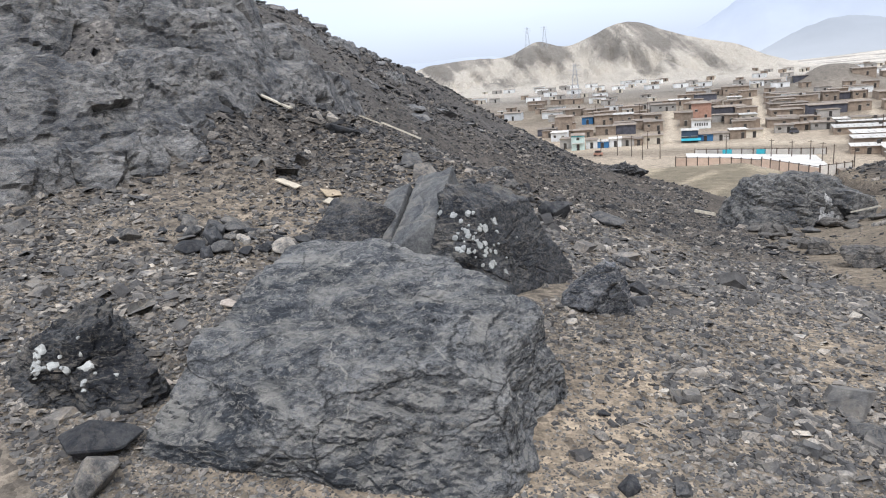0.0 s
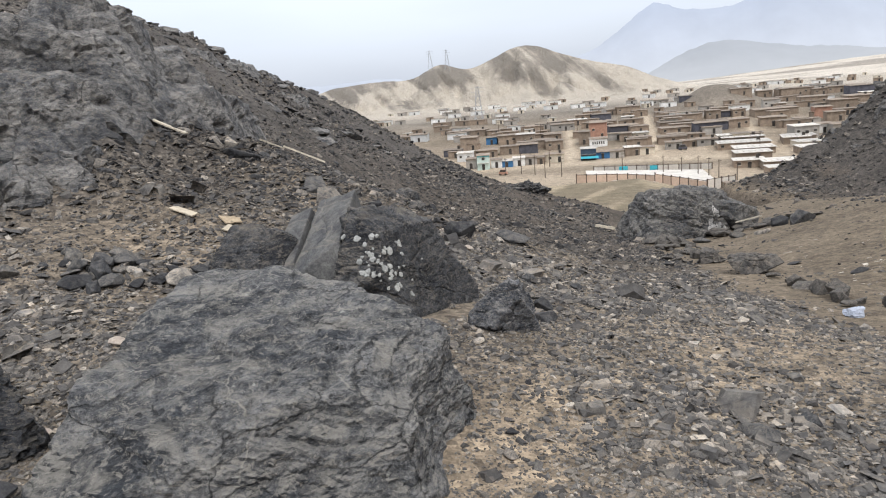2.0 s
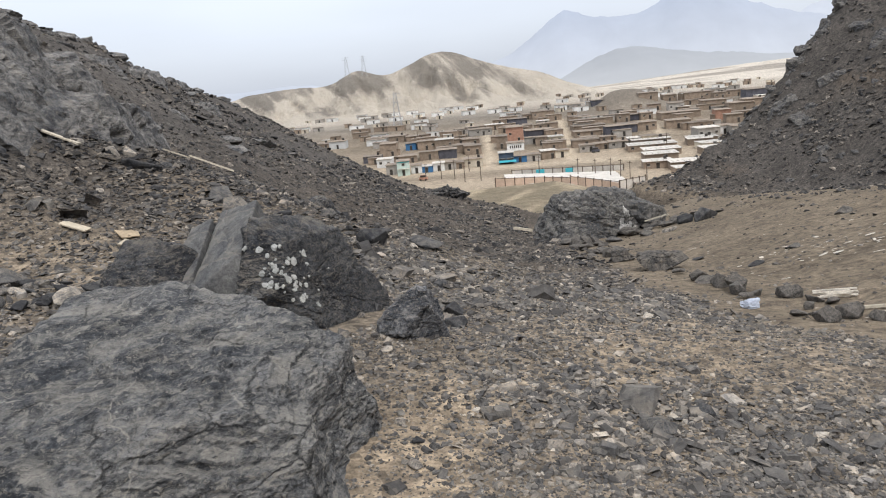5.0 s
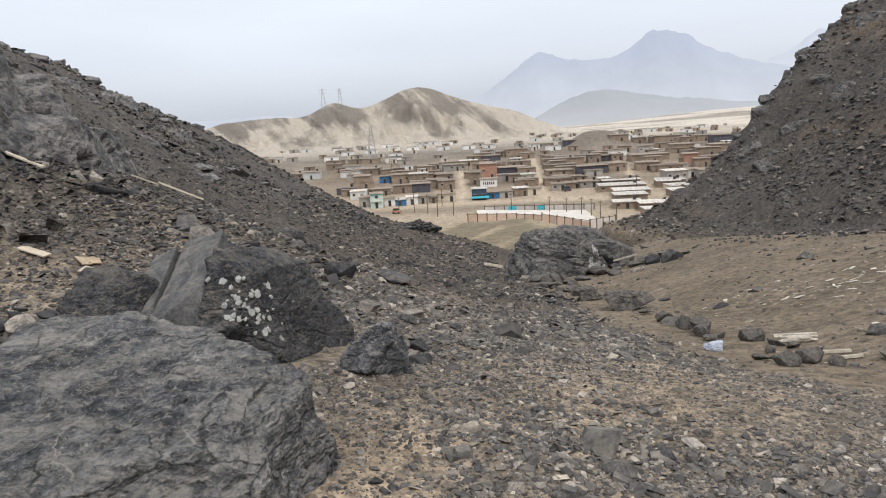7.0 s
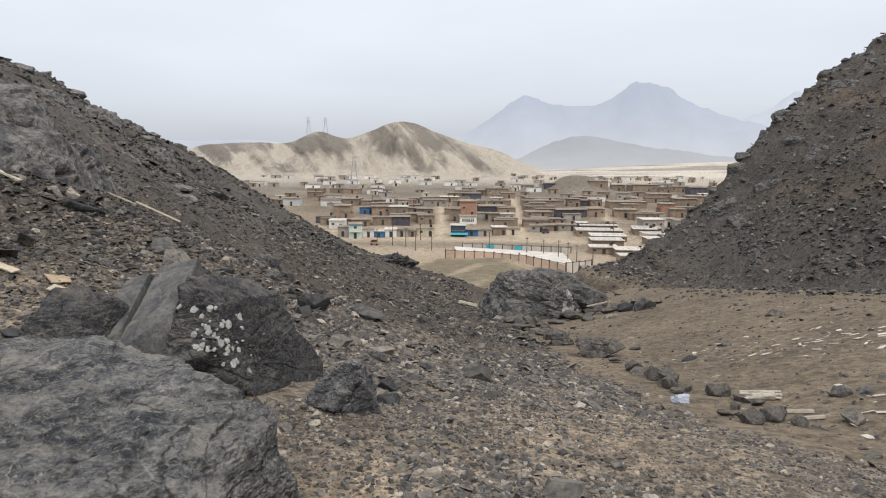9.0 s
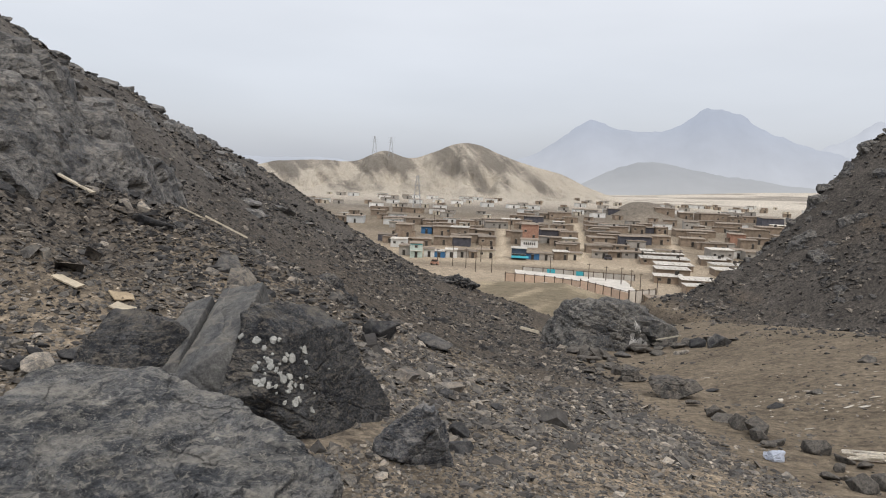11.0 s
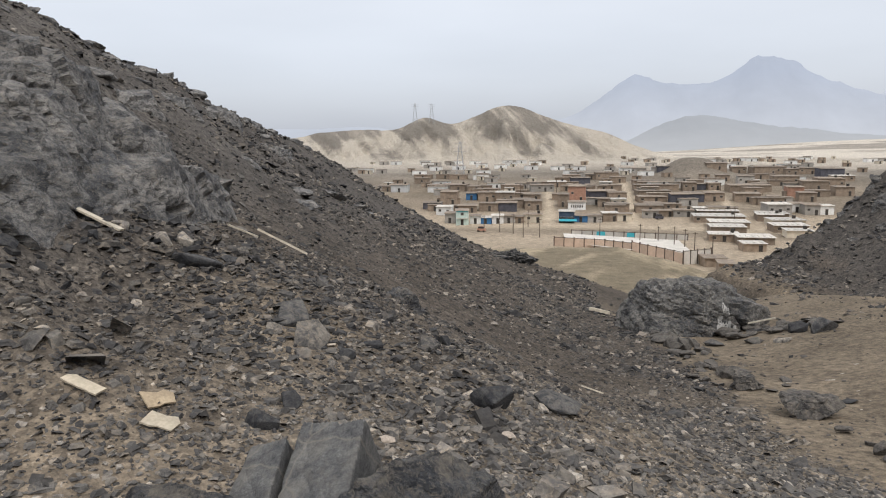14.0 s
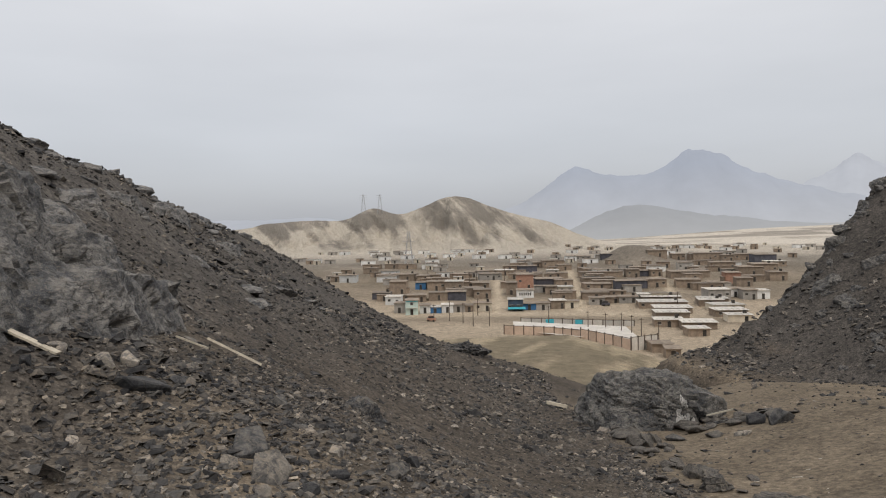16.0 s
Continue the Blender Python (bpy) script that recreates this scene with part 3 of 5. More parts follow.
def ground_sheet():
    rings = np.concatenate([[0.0005, 0.1, 0.2], 0.3 * 1.0185 ** np.arange(0, 540)])
    rings = np.sort(np.concatenate([rings[rings < 4700], np.arange(700, 960, 3.1)]))
    ang = np.radians(np.concatenate([np.arange(-46, 54, 0.18), np.arange(54, 314, 2.6)]))
    R_, A_ = np.meshgrid(rings, ang, indexing="ij")
    X, Y = 0.35 - R_ * np.sin(A_), -0.9 + R_ * np.cos(A_)
    Z = height(X, Y)
    nr, na = X.shape
    i, j = np.arange(nr - 1)[:, None], np.arange(na)[None, :]
    j2 = (j + 1) % na
    f = np.stack([(i + 1) * na + j, (i + 1) * na + j2, i * na + j2, i * na + j], -1).reshape(-1, 4)
    f = f[:, ::-1]
    me = mesh_from("ground", np.stack([X, Y, Z], -1).reshape(-1, 3), f, M_SOIL, True)
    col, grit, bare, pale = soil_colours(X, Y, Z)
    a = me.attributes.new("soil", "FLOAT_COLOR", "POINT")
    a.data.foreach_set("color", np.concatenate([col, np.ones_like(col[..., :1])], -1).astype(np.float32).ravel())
    for key, val in (("grit", grit), ("bare", bare), ("far", pale)):
        g = me.attributes.new(key, "FLOAT", "POINT")
        g.data.foreach_set("value", val.astype(np.float32).ravel())
    return tagged(new("ground", me), "dark stony hillside of scree and brown dust above a tan plain", "ground", kind="structure")


ground = ground_sheet()


# ---- far mountains in the haze, beyond two kilometres ----
def mountain(name, label, dist, heads, b0, b1, mat, seed):
    """A range at a distance: heads (height, bearing x per y, half width in bearing) summed, with ridged flanks."""
    n, m, verts = 240, 24, []
    for i in range(n):
        b = b0 + (b1 - b0) * i / (n - 1)
        top = sum(h * math.exp(-((b - c) / w) ** 2) for h, c, w in heads)
        for j in range(m):
            t = j / (m - 1)
            y = dist * (0.86 + 0.28 * t)
            x = b * y
            r = noise.fractal(Vector((b * 26, t * 3, seed)), 0.75, 2.1, 7)
            verts.append((x, y, -30 + (top + r * 0.06 * top) * (1 - abs(2 * t - 1) ** 1.3)))
    faces = [(i * m + j, (i + 1) * m + j, (i + 1) * m + j + 1, i * m + j + 1) for i in range(n - 1) for j in range(m - 1)]
    return tagged(new(name, mesh_from(name, verts, faces, mat, True)), label, "mountain", kind="structure")


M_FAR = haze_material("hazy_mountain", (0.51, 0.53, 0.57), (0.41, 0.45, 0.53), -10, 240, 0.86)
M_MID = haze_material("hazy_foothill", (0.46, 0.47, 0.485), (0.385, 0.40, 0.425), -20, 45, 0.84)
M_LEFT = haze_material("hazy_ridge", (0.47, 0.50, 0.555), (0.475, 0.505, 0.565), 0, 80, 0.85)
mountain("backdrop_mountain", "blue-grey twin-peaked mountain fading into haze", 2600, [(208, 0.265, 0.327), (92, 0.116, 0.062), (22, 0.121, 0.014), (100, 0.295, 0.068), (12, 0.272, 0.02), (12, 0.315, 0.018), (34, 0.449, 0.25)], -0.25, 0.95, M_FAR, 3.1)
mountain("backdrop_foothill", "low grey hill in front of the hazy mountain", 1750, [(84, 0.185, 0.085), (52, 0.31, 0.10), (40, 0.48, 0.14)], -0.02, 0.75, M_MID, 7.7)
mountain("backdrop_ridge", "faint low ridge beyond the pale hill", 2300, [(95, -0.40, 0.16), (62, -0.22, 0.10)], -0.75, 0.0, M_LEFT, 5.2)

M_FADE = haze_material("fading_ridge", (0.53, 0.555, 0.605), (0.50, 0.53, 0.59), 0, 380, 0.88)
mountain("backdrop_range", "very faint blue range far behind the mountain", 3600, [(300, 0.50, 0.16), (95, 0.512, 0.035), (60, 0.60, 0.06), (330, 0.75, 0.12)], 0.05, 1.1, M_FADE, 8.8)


# ---- boulders ----
ICO = {}


def ico(sub):
    if sub not in ICO:
        bm = bmesh.new()
        bmesh.ops.create_icosphere(bm, subdivisions=sub, radius=1)
        bm.verts.ensure_lookup_table()
        ICO[sub] = (np.array([v.co for v in bm.verts]), np.array([[v.index for v in f.verts] for f in bm.faces]))
        bm.free()
    return ICO[sub]


def rock_shape(planes, size, seed, sub=5, rough=0.05, grain=0.02, soft=26.0, block=0.0, crack=0.0, freq=3.0, stretch=1.5, flake=0.0):
    """A rock: a body cut by planes (normal, distance), then broken into blocks and cracks and roughened."""
    dirs, faces = ico(sub)
    ns_ = np.array([Vector(p[:3]).normalized() for p in planes])
    hs = np.array([p[3] for p in planes])
    c = dirs @ ns_.T
    inv = np.where(c > 0.02, c / hs, 0.0)
    r = 1 / np.maximum((inv ** soft).sum(1) ** (1 / soft), 1 / 1.5)
    p = dirs * r[:, None] * np.array(size)
    out = np.empty_like(p)
    for k, (q, d) in enumerate(zip(p, dirs)):
        v = Vector(q)
        n = noise.multi_fractal(v * 1.6 + Vector((seed, 0, 0)), 0.9, 2.1, 5) - 1.0
        n2 = abs(noise.fractal(v * 6.0 + Vector((0, seed, 0)), 0.7, 2.1, 4))
        e = rough * n - grain * 2.0 * n2
        if block or crack:
            w = v * freq + Vector((seed, -seed, 0.4 * seed)) + 0.22 * noise.noise_vector(v * freq * 0.7)
            w.z *= stretch
            ds, ps = noise.voronoi(w)
            e += block * (noise.noise(ps[0] * 5.3) + 1.5 * (w - ps[0]).dot(noise.noise_vector(ps[0] * 3.1))) - crack * math.exp(-((ds[1] - ds[0]) / 0.05) ** 2)
        if flake:
            # thin beds broken back in steps, dipping to one side
            f1 = 2.2 * noise.fractal(Vector((v.x * 1.9 + v.z, v.y * 1.9, v.z * 5 + v.x * 1.2)) + Vector((seed, 0, seed)), 0.8, 2.1, 6)
            st = math.floor(f1 * 2.6)
            fr = f1 * 2.6 - st
            e += flake * (st + min(1.0, fr * 5.0) - 0.25 * fr) + 0.35 * flake * noise.fractal(v * 22.0, 0.9, 2.1, 3)
        out[k] = q + np.array(d) * e
    return out, faces


def random_planes(rng, n=11, flat=1.0):
    ps = []
    for _ in range(n):
        v = Vector((rng.gauss(0, 1), rng.gauss(0, 1), rng.gauss(0, 1) * flat)).normalized()
        ps.append((*v, rng.uniform(0.62, 1.0)))
    ps += [(0, 0, 1, 0.8), (0, 0, -1, 0.8)]
    return ps


def cuts(centre, size, faces):
    """Cutting planes given in the world, as (normal, a point on the plane), for rock_shape."""
    out = []
    for n, p in faces:
        n = Vector(n).normalized()
        m = Vector([a * b for a, b in zip(n, size)])
        out.append((*m.normalized(), n.dot(Vector(p) - Vector(centre)) / m.length))
    return out


def boulder(label, x, y, z, size, planes, seed, mat, turn=0, sub=5, rough=0.05, grain=0.02, soft=26.0, block=0.03, crack=0.012, freq=3.0, name="boulder", flake=0.0):
    v, f = rock_shape(planes, size, seed, sub, rough, grain, soft, block, crack, freq, 1.5, flake)
    ob = new(name, mesh_from(name, v, f, mat))
    ob.matrix_basis = pose(x, y, z, 0, 0, turn)
    return tagged(ob, label, "boulder")


BIG_C, BIG_S = (-1.45, 2.62, 0.0), (0.95, 1.10, 0.58)
boulder("huge weathered grey boulder with a dusty flat top", *BIG_C, BIG_S,
              cuts(BIG_C, BIG_S, [((0.04, -0.06, 1), (-1.45, 2.9, 0.45)), ((0.26, 0.95, 0.22), (-1.49, 3.40, 0.40)), ((0.62, 0.74, 0.22), (-0.92, 2.98, 0.36)), ((0.95, -0.05, 0.30), (-0.71, 2.46, 0.12)), ((0.40, -0.72, 0.57), (-1.15, 2.04, 0.40)),
                                  ((0.12, -0.96, 0.20), (-1.2, 1.72, 0.05)), ((0.0, -0.5, 0.87), (-1.40, 2.02, 0.40)), ((-0.88, -0.25, 0.42), (-2.20, 2.4, 0.30)), ((-0.7, 0.6, 0.4), (-2.36, 3.45, 0.40)), ((0.45, -0.1, 0.88), (-0.98, 2.55, 0.42)), ((0, 0, -1), (-1.4, 2.6, -0.45))]),
              4.2, M_BIG, 0, 7, 0.035, 0.006, 90, 0.016, 0.014, 2.4, flake=0.0085)
lich = boulder("dark angular boulder spotted with white lichen", -1.28, 4.2, 0.20, (0.44, 0.60, 0.54),
               cuts((-1.28, 4.2, 0.20), (0.44, 0.60, 0.54),
                    [((0.0, -0.93, -0.36), (-1.2, 3.84, 0.25)), ((-0.12, -0.74, 0.66), (-1.4, 4.02, 0.53)), ((0.48, -0.10, 0.87), (-1.58, 4.32, 0.72)), ((0.88, -0.25, 0.38), (-1.24, 4.15, 0.38)), ((0.50, -0.86, -0.05), (-1.30, 3.86, 0.2)),
                     ((-0.95, -0.2, 0.05), (-1.66, 4.0, 0.3)), ((0, 1, 0.3), (-1.3, 4.70, 0.5)), ((0, 0, -1), (-1.3, 4.2, -0.3)), ((-0.5, 0.3, 0.8), (-1.50, 4.35, 0.71))]),
               9.1, M_DARK, 0, 7, 0.025, 0.008, 90, 0.016, 0.014, 3.4, flake=0.006)
boulder("smooth grey leaning rock slab beside a deep crack", -1.78, 4.40, 0.32, (0.36, 0.50, 0.52),
                    cuts((-1.78, 4.40, 0.32), (0.36, 0.50, 0.52),
                         [((-0.38, -0.44, 0.82), (-1.72, 4.27, 0.60)), ((0.30, -0.92, 0.22), (-1.86, 3.98, 0.46)), ((0.97, 0, 0.1), (-1.63, 4.2, 0.4)), ((-0.95, -0.12, 0.22), (-1.95, 4.2, 0.56)), ((0.15, 0.85, 0.5), (-1.75, 4.62, 0.78)), ((0, 0, -1), (-1.8, 4.4, -0.2))]),
                    2.7, M_SLAB, 0, 6, 0.012, 0.003, 110, 0.010, 0.006, 2.0)
boulder("narrow smooth grey rock slab beside a deep crack", -2.09, 4.36, 0.20, (0.24, 0.44, 0.42),
        cuts((-2.09, 4.36, 0.20), (0.24, 0.44, 0.42),
             [((-0.38, -0.44, 0.82), (-2.06, 4.25, 0.47)), ((0.25, -0.92, 0.2), (-2.1, 4.0, 0.3)), ((0.97, 0, 0.15), (-1.975, 4.2, 0.4)), ((-0.95, -0.1, 0.3), (-2.22, 4.2, 0.4)), ((0, 0.9, 0.4), (-2.2, 4.70, 0.5)), ((0, 0, -1), (-2.2, 4.4, -0.2))]),
        3.9, M_SLAB, 0, 6, 0.012, 0.003, 110, 0.010, 0.006, 2.0)
boulder("rounded blue-black boulder wedged beside the grey slab", -2.33, 4.03, 0.16, (0.33, 0.34, 0.35),
        [(0, -0.5, 0.9, 0.9), (-0.8, -0.3, 0.5, 0.9), (0.8, -0.4, 0.4, 0.9), (0, -1, 0.1, 0.9), (0, 1, 0.2, 1), (0, 0, -1, 1), (1, 0, 0, 1), (-1, 0, 0, 1)], 5.5, M_DARK, 0, 6, 0.04, 0.008, 14, 0.012, 0.005, flake=0.006)
boulder("small black wedge of rock between two boulders", -1.74, 3.92, 0.10, (0.17, 0.14, 0.15), random_planes(random.Random(91), 8), 5.1, M_DARK, 15, 4, 0.02, 0.01)
left_lich = boulder("low dark boulder spotted with pale lichen", -2.68, 2.04, 0.27, (0.36, 0.27, 0.25),
                    [(0.15, -0.85, 0.4, 0.85), (-0.3, -0.2, 0.95, 0.85), (0.8, -0.4, 0.3, 0.85), (-0.9, -0.2, 0.35, 0.9), (0, 1, 0.3, 0.9), (0, 0, -1, 1)], 7.3, M_DARK, -35, 6, 0.06, 0.02, 26, 0.04, 0.02, 4.0, flake=0.010)
boulder("blue-grey jagged rock with a pale broken face", -0.56, 4.02, 0.05, (0.21, 0.18, 0.25), random_planes(random.Random(6)), 1.3, M_BLUE, 10, 5, 0.04, 0.010, 40, 0.03, 0.010, 5)
rock_d = boulder("large dark boulder with white stains beside the dry wash", 3.75, 24.6, -3.75, (1.75, 1.6, 1.55),
                 [(-0.1, -0.9, 0.45, 0.86), (0, 0.1, 1, 0.80), (-0.85, -0.2, 0.4, 0.92), (0.75, -0.55, 0.25, 0.88), (0.85, 0.2, 0.5, 0.9), (0, 0.9, 0.3, 0.9), (0, 0, -1, 0.9), (0.25, -0.95, 0.05, 0.86), (0.3, 0, 0.9, 0.86), (-0.45, -0.1, 0.85, 0.9)],
                 6.6, M_WASHROCK, 0, 6, 0.12, 0.02, 36, 0.08, 0.03, 1.1, flake=0.012)
boulder("dark boulder leaning on the larger one by the wash", 5.15, 24.4, -3.75, (0.85, 0.8, 1.1), random_planes(random.Random(8), 9), 3.6, M_WASHROCK, 0, 5, 0.08, 0.02, 36, 0.06, 0.03, 1.2)
boulder("dark upright rock outcrop in the scree", -2.95, 11.3, -0.62, (0.36, 0.48, 0.55), random_planes(random.Random(12), 12), 8.8, M_DARK, 20, 5, 0.07, 0.03)
boulder("long brown rock outcrop below the dark one", -2.35, 11.1, -0.95, (0.42, 0.5, 0.32), random_planes(random.Random(14), 12), 2.2, M_OUT, 35, 5, 0.06, 0.025)
boulder("dark craggy rocks on the crest of the slope", -3.1, 43.2, -5.0, (1.3, 1.0, 0.75), random_planes(random.Random(22), 14), 1.9, M_DARK, 0, 5, 0.25, 0.10, 26, 0.1, 0.04, 1.6)
boulder("big brown-grey rock at the edge of the wash", 3.02, 12.5, -2.0, (0.35, 0.27, 0.21), random_planes(random.Random(31), 10), 4.9, M_ROW, 20, 5, 0.02, 0.012, 60, 0.03, 0.02, 5.0)
boulder("grey rock at the edge of the wash", 2.62, 14.5, -2.38, (0.28, 0.24, 0.19), random_planes(random.Random(33), 10), 6.9, M_ROW, 50, 5, 0.02, 0.012, 60, 0.03, 0.02, 5.0)


def rock_wall(x, y, size, turn, seed, sink=0.15, lean=0.0):
    """A bedrock face standing out of the hillside, split by upright joints."""
    rng = random.Random(seed)
    pl = [(rng.uniform(-0.3, 0.9), -0.8, rng.uniform(0.1, 0.5), rng.uniform(0.72, 0.9)) for _ in range(3)]
    pl += [(0.9, rng.uniform(-0.5, 0.2), 0.3, 0.85), (-0.9, rng.uniform(-0.4, 0.2), 0.3, 0.9), (0.1, 0.2, 1, 0.85), (0.3, -0.4, 0.85, 0.88), (0, 1, 0.2, 1), (0, 0, -1, 1)]
    v, f = rock_shape(pl, size, seed * 1.7, 5, 0.08, 0.02, 30, 0.10, 0.04, 2.7, 0.8)
    ob = new("rock_outcrop", mesh_from("rock_outcrop", v, f, M_BED if x < 0 else M_OUT))
    ob.matrix_basis = pose(x, y, ground_z(x, y) - size[2] * sink, lean, 0, turn)
    return tagged(ob, "blue-grey jointed bedrock standing out of the hillside", "rock outcrop", "bedrock outcrops of the hill")


for k, (x, y, w, d, h, turn) in enumerate(((-5.9, 5.5, 0.95, 0.8, 0.70, 40), (-5.35, 6.2, 0.7, 0.7, 0.55, 30), (-5.9, 7.2, 0.85, 0.9, 0.65, 35), (-5.1, 4.9, 0.6, 0.5, 0.38, 30), (-4.75, 5.5, 0.35, 0.4, 0.28, 20), (-6.4, 8.4, 0.8, 1.0, 0.75, 30),
                                            (-6.6, 9.7, 0.6, 0.9, 0.6, 25), (-6.8, 10.9, 0.5, 0.9, 0.55, 20), (-6.2, 10.6, 0.35, 0.6, 0.45, 20), (-8.2, 10.5, 0.9, 1.0, 0.8, 35), (-8.9, 12.8, 1.1, 1.2, 0.8, 30), (-5.4, 4.1, 0.55, 0.5, 0.45, 45),
                                            (-7.3, 6.6, 0.9, 0.9, 0.8, 40), (-10.6, 16.5, 1.0, 1.2, 0.8, 25), (-11.6, 19.5, 0.9, 1.3, 0.7, 20), (-12.8, 24.6, 1.0, 1.5, 0.8, 20), (-12.2, 28.6, 0.8, 1.5, 0.7, 20), (-14.6, 31.0, 0.8, 1.4, 0.7, 15),
                                            (-5.45, 8.6, 0.75, 0.9, 0.75, 35), (-5.65, 9.7, 0.7, 0.9, 0.7, 28), (-6.2, 9.2, 0.8, 0.8, 0.7, 30), (26.6, 45.4, 1.4, 1.2, 0.8, -25), (28.9, 45.8, 1.4, 1.2, 0.8, -25), (22.8, 41.0, 1.1, 1.0, 0.7, -30))):
    rock_wall(x, y, (w, d, h), turn, k + 2, 0.3 if y < 12 else 0.95)


# bedrock breaking through along both crests and on the face of the other hill
rk = random.Random(19)


def crag_rock(x, y, size, mat, sink, label, group):
    v, f = rock_shape(random_planes(rk, 12), size, rk.uniform(0, 60), 4, 0.10 * size[2], 0.05 * size[2], 34, 0.16 * size[2], 0.06 * size[2], 2.2 / size[0], 0.8)
    ob = new("rock_outcrop", mesh_from("rock_outcrop", v, f, mat))
    ob.matrix_basis = pose(x, y, ground_z(x, y) - size[2] * sink, rk.uniform(-12, 12), rk.uniform(-12, 12), rk.uniform(0, 360))
    return tagged(ob, label, "rock outcrop", group)


for k in range(26):
    x = 14.5 + 15.5 * k / 25 + rk.uniform(-0.3, 0.3)
    w = rk.choice((0.4, 0.55, 0.7, 1.0)) * (0.7 if x < 18 else 1.0)
    crag_rock(x, 39.0 + 0.318 * x + rk.uniform(-0.5, 0.2), (w, w * 0.8, w * rk.uniform(0.6, 0.95)), M_OUT, 0.8, "dark jointed bedrock along the crest of the steep hill", "crags of the steep hill")
for k in range(34):
    x = rk.uniform(15, 29)
    y = rk.uniform(33, 38.6 + 0.318 * x)
    if hill_side(x, y) < 2.5:
        continue
    w = rk.choice((0.3, 0.4, 0.55, 0.8))
    crag_rock(x, y, (w, w * 0.9, w * 0.9), M_OUT, 0.72, "dark rock bedded in the face of the steep hill", "rocks in the steep hill")
for k in range(56):
    y = 9 + 34 * (k / 55) ** 1.2
    x = -11.2 - 0.125 * y + rk.uniform(-0.3, 0.5)
    w = (0.06 + 0.0075 * y) * rk.choice((0.7, 1.0, 1.5))
    crag_rock(x, y, (w * 1.2, w * 1.3, w * 0.8), M_BED, 0.8, "dark rock on the crest of the long slope", "rocks along the crest")
for k in range(30):
    y = rk.uniform(11, 34)
    x = rk.uniform(-11 - 0.12 * y, -5.5 - 0.1 * y)
    w = rk.choice((0.15, 0.22, 0.3, 0.4))
    crag_rock(x, y, (w, w * 1.4, w * 0.6), M_BED, 0.72, "dark rock bedded in the upper slope", "rocks in the upper slope")


def patches(owner, name, mat, spots, rng, size, label=""):
    """Thin irregular crusts laid on a rock where a ray from outside meets it."""
    from mathutils.bvhtree import BVHTree
    me = owner.data
    tree = BVHTree.FromPolygons([v.co for v in me.vertices], [p.vertices for p in me.polygons])
    inv = owner.matrix_basis.inverted()
    for (src, way), (s, tall) in zip(spots, size):
        o, d = inv @ Vector(src), inv.to_3x3() @ Vector(way).normalized()
        loc, nor, _, _ = tree.ray_cast(o, d)
        if loc is None:
            continue
        a = nor.orthogonal().normalized()
        up = Vector((0, 0, 1)) - nor * nor.z
        if up.length > 0.1:
            a = up.cross(nor).normalized()
        c = nor.cross(a)
        n = 11
        ring = []
        for k in range(n):
            t = 2 * math.pi * k / n
            r = s * rng.uniform(0.65, 1.15)
            q = loc + a * (r * math.cos(t)) + c * (r * tall * math.sin(t))
            hit = tree.ray_cast(q + nor * 0.2, -nor)
            ring.append((hit[0] if hit[0] is not None and (hit[0] - q).length < r * 1.2 else q) + nor * 0.004)
        bm = bmesh.new()
        top = [bm.verts.new(p + nor * 0.004) for p in ring]
        low = [bm.verts.new(p - nor * 0.012 + (p - loc) * 0.08) for p in ring]
        mid = bm.verts.new(loc + nor * 0.011)
        for k in range(n):
            k2 = (k + 1) % n
            bm.faces.new((top[k], top[k2], mid))
            bm.faces.new((low[k], low[k2], top[k2], top[k]))
        bmesh.ops.recalc_face_normals(bm, faces=bm.faces)
        part(name, bm, mat, owner, label)


rl = random.Random(5)
spots, sizes = [], []
for k in range(46):
    u, w = rl.gauss(0.0, 0.8), rl.gauss(0.0, 0.55)
    spots.append(((0.0, 0.0, 1.4), (-1.31 + 0.17 * u, 3.95, -1.04 - 0.06 * u + 0.13 * w)))
    sizes.append((rl.choice((0.006, 0.009, 0.012, 0.016, 0.022)), rl.uniform(0.8, 1.2)))
for u, w, s in ((-0.22, 0.20, 0.045), (-0.10, 0.21, 0.035), (-0.33, 0.22, 0.03), (-0.03, -0.05, 0.04), (-0.02, 0.08, 0.035), (0.03, 0.09, 0.045), (-0.12, -0.10, 0.038), (-0.17, -0.07, 0.03)):
    spots.append(((0.0, 0.0, 1.4), (-1.30 + u * 0.8, 3.95, -1.0 + w * 0.8)))
    sizes.append((s * 0.6, 1.0))
patches(lich, "lichen_patch", M_LICHEN, spots, rl, sizes)
spots, sizes = [], []
for k in range(26):
    spots.append(((0.0, 0.0, 1.4), (-2.62 + rl.gauss(0, 0.13), 1.9, -1.02 + rl.gauss(0, 0.08))))
    sizes.append((rl.choice((0.008, 0.012, 0.016, 0.022)), rl.uniform(0.8, 1.3)))
patches(left_lich, "lichen_patch", M_LICHEN, spots, rl, sizes)
spots, sizes = [], []
for k in range(16):
    spots.append(((0.0, 0.0, 1.4), (4.5 + rl.gauss(0, 0.14), 23.2, -4.95 + rl.gauss(0, 0.25))))
    sizes.append((rl.uniform(0.03, 0.09), rl.uniform(1.2, 3.0)))
patches(rock_d, "pale_stain", M_STAIN, spots, rl, sizes)


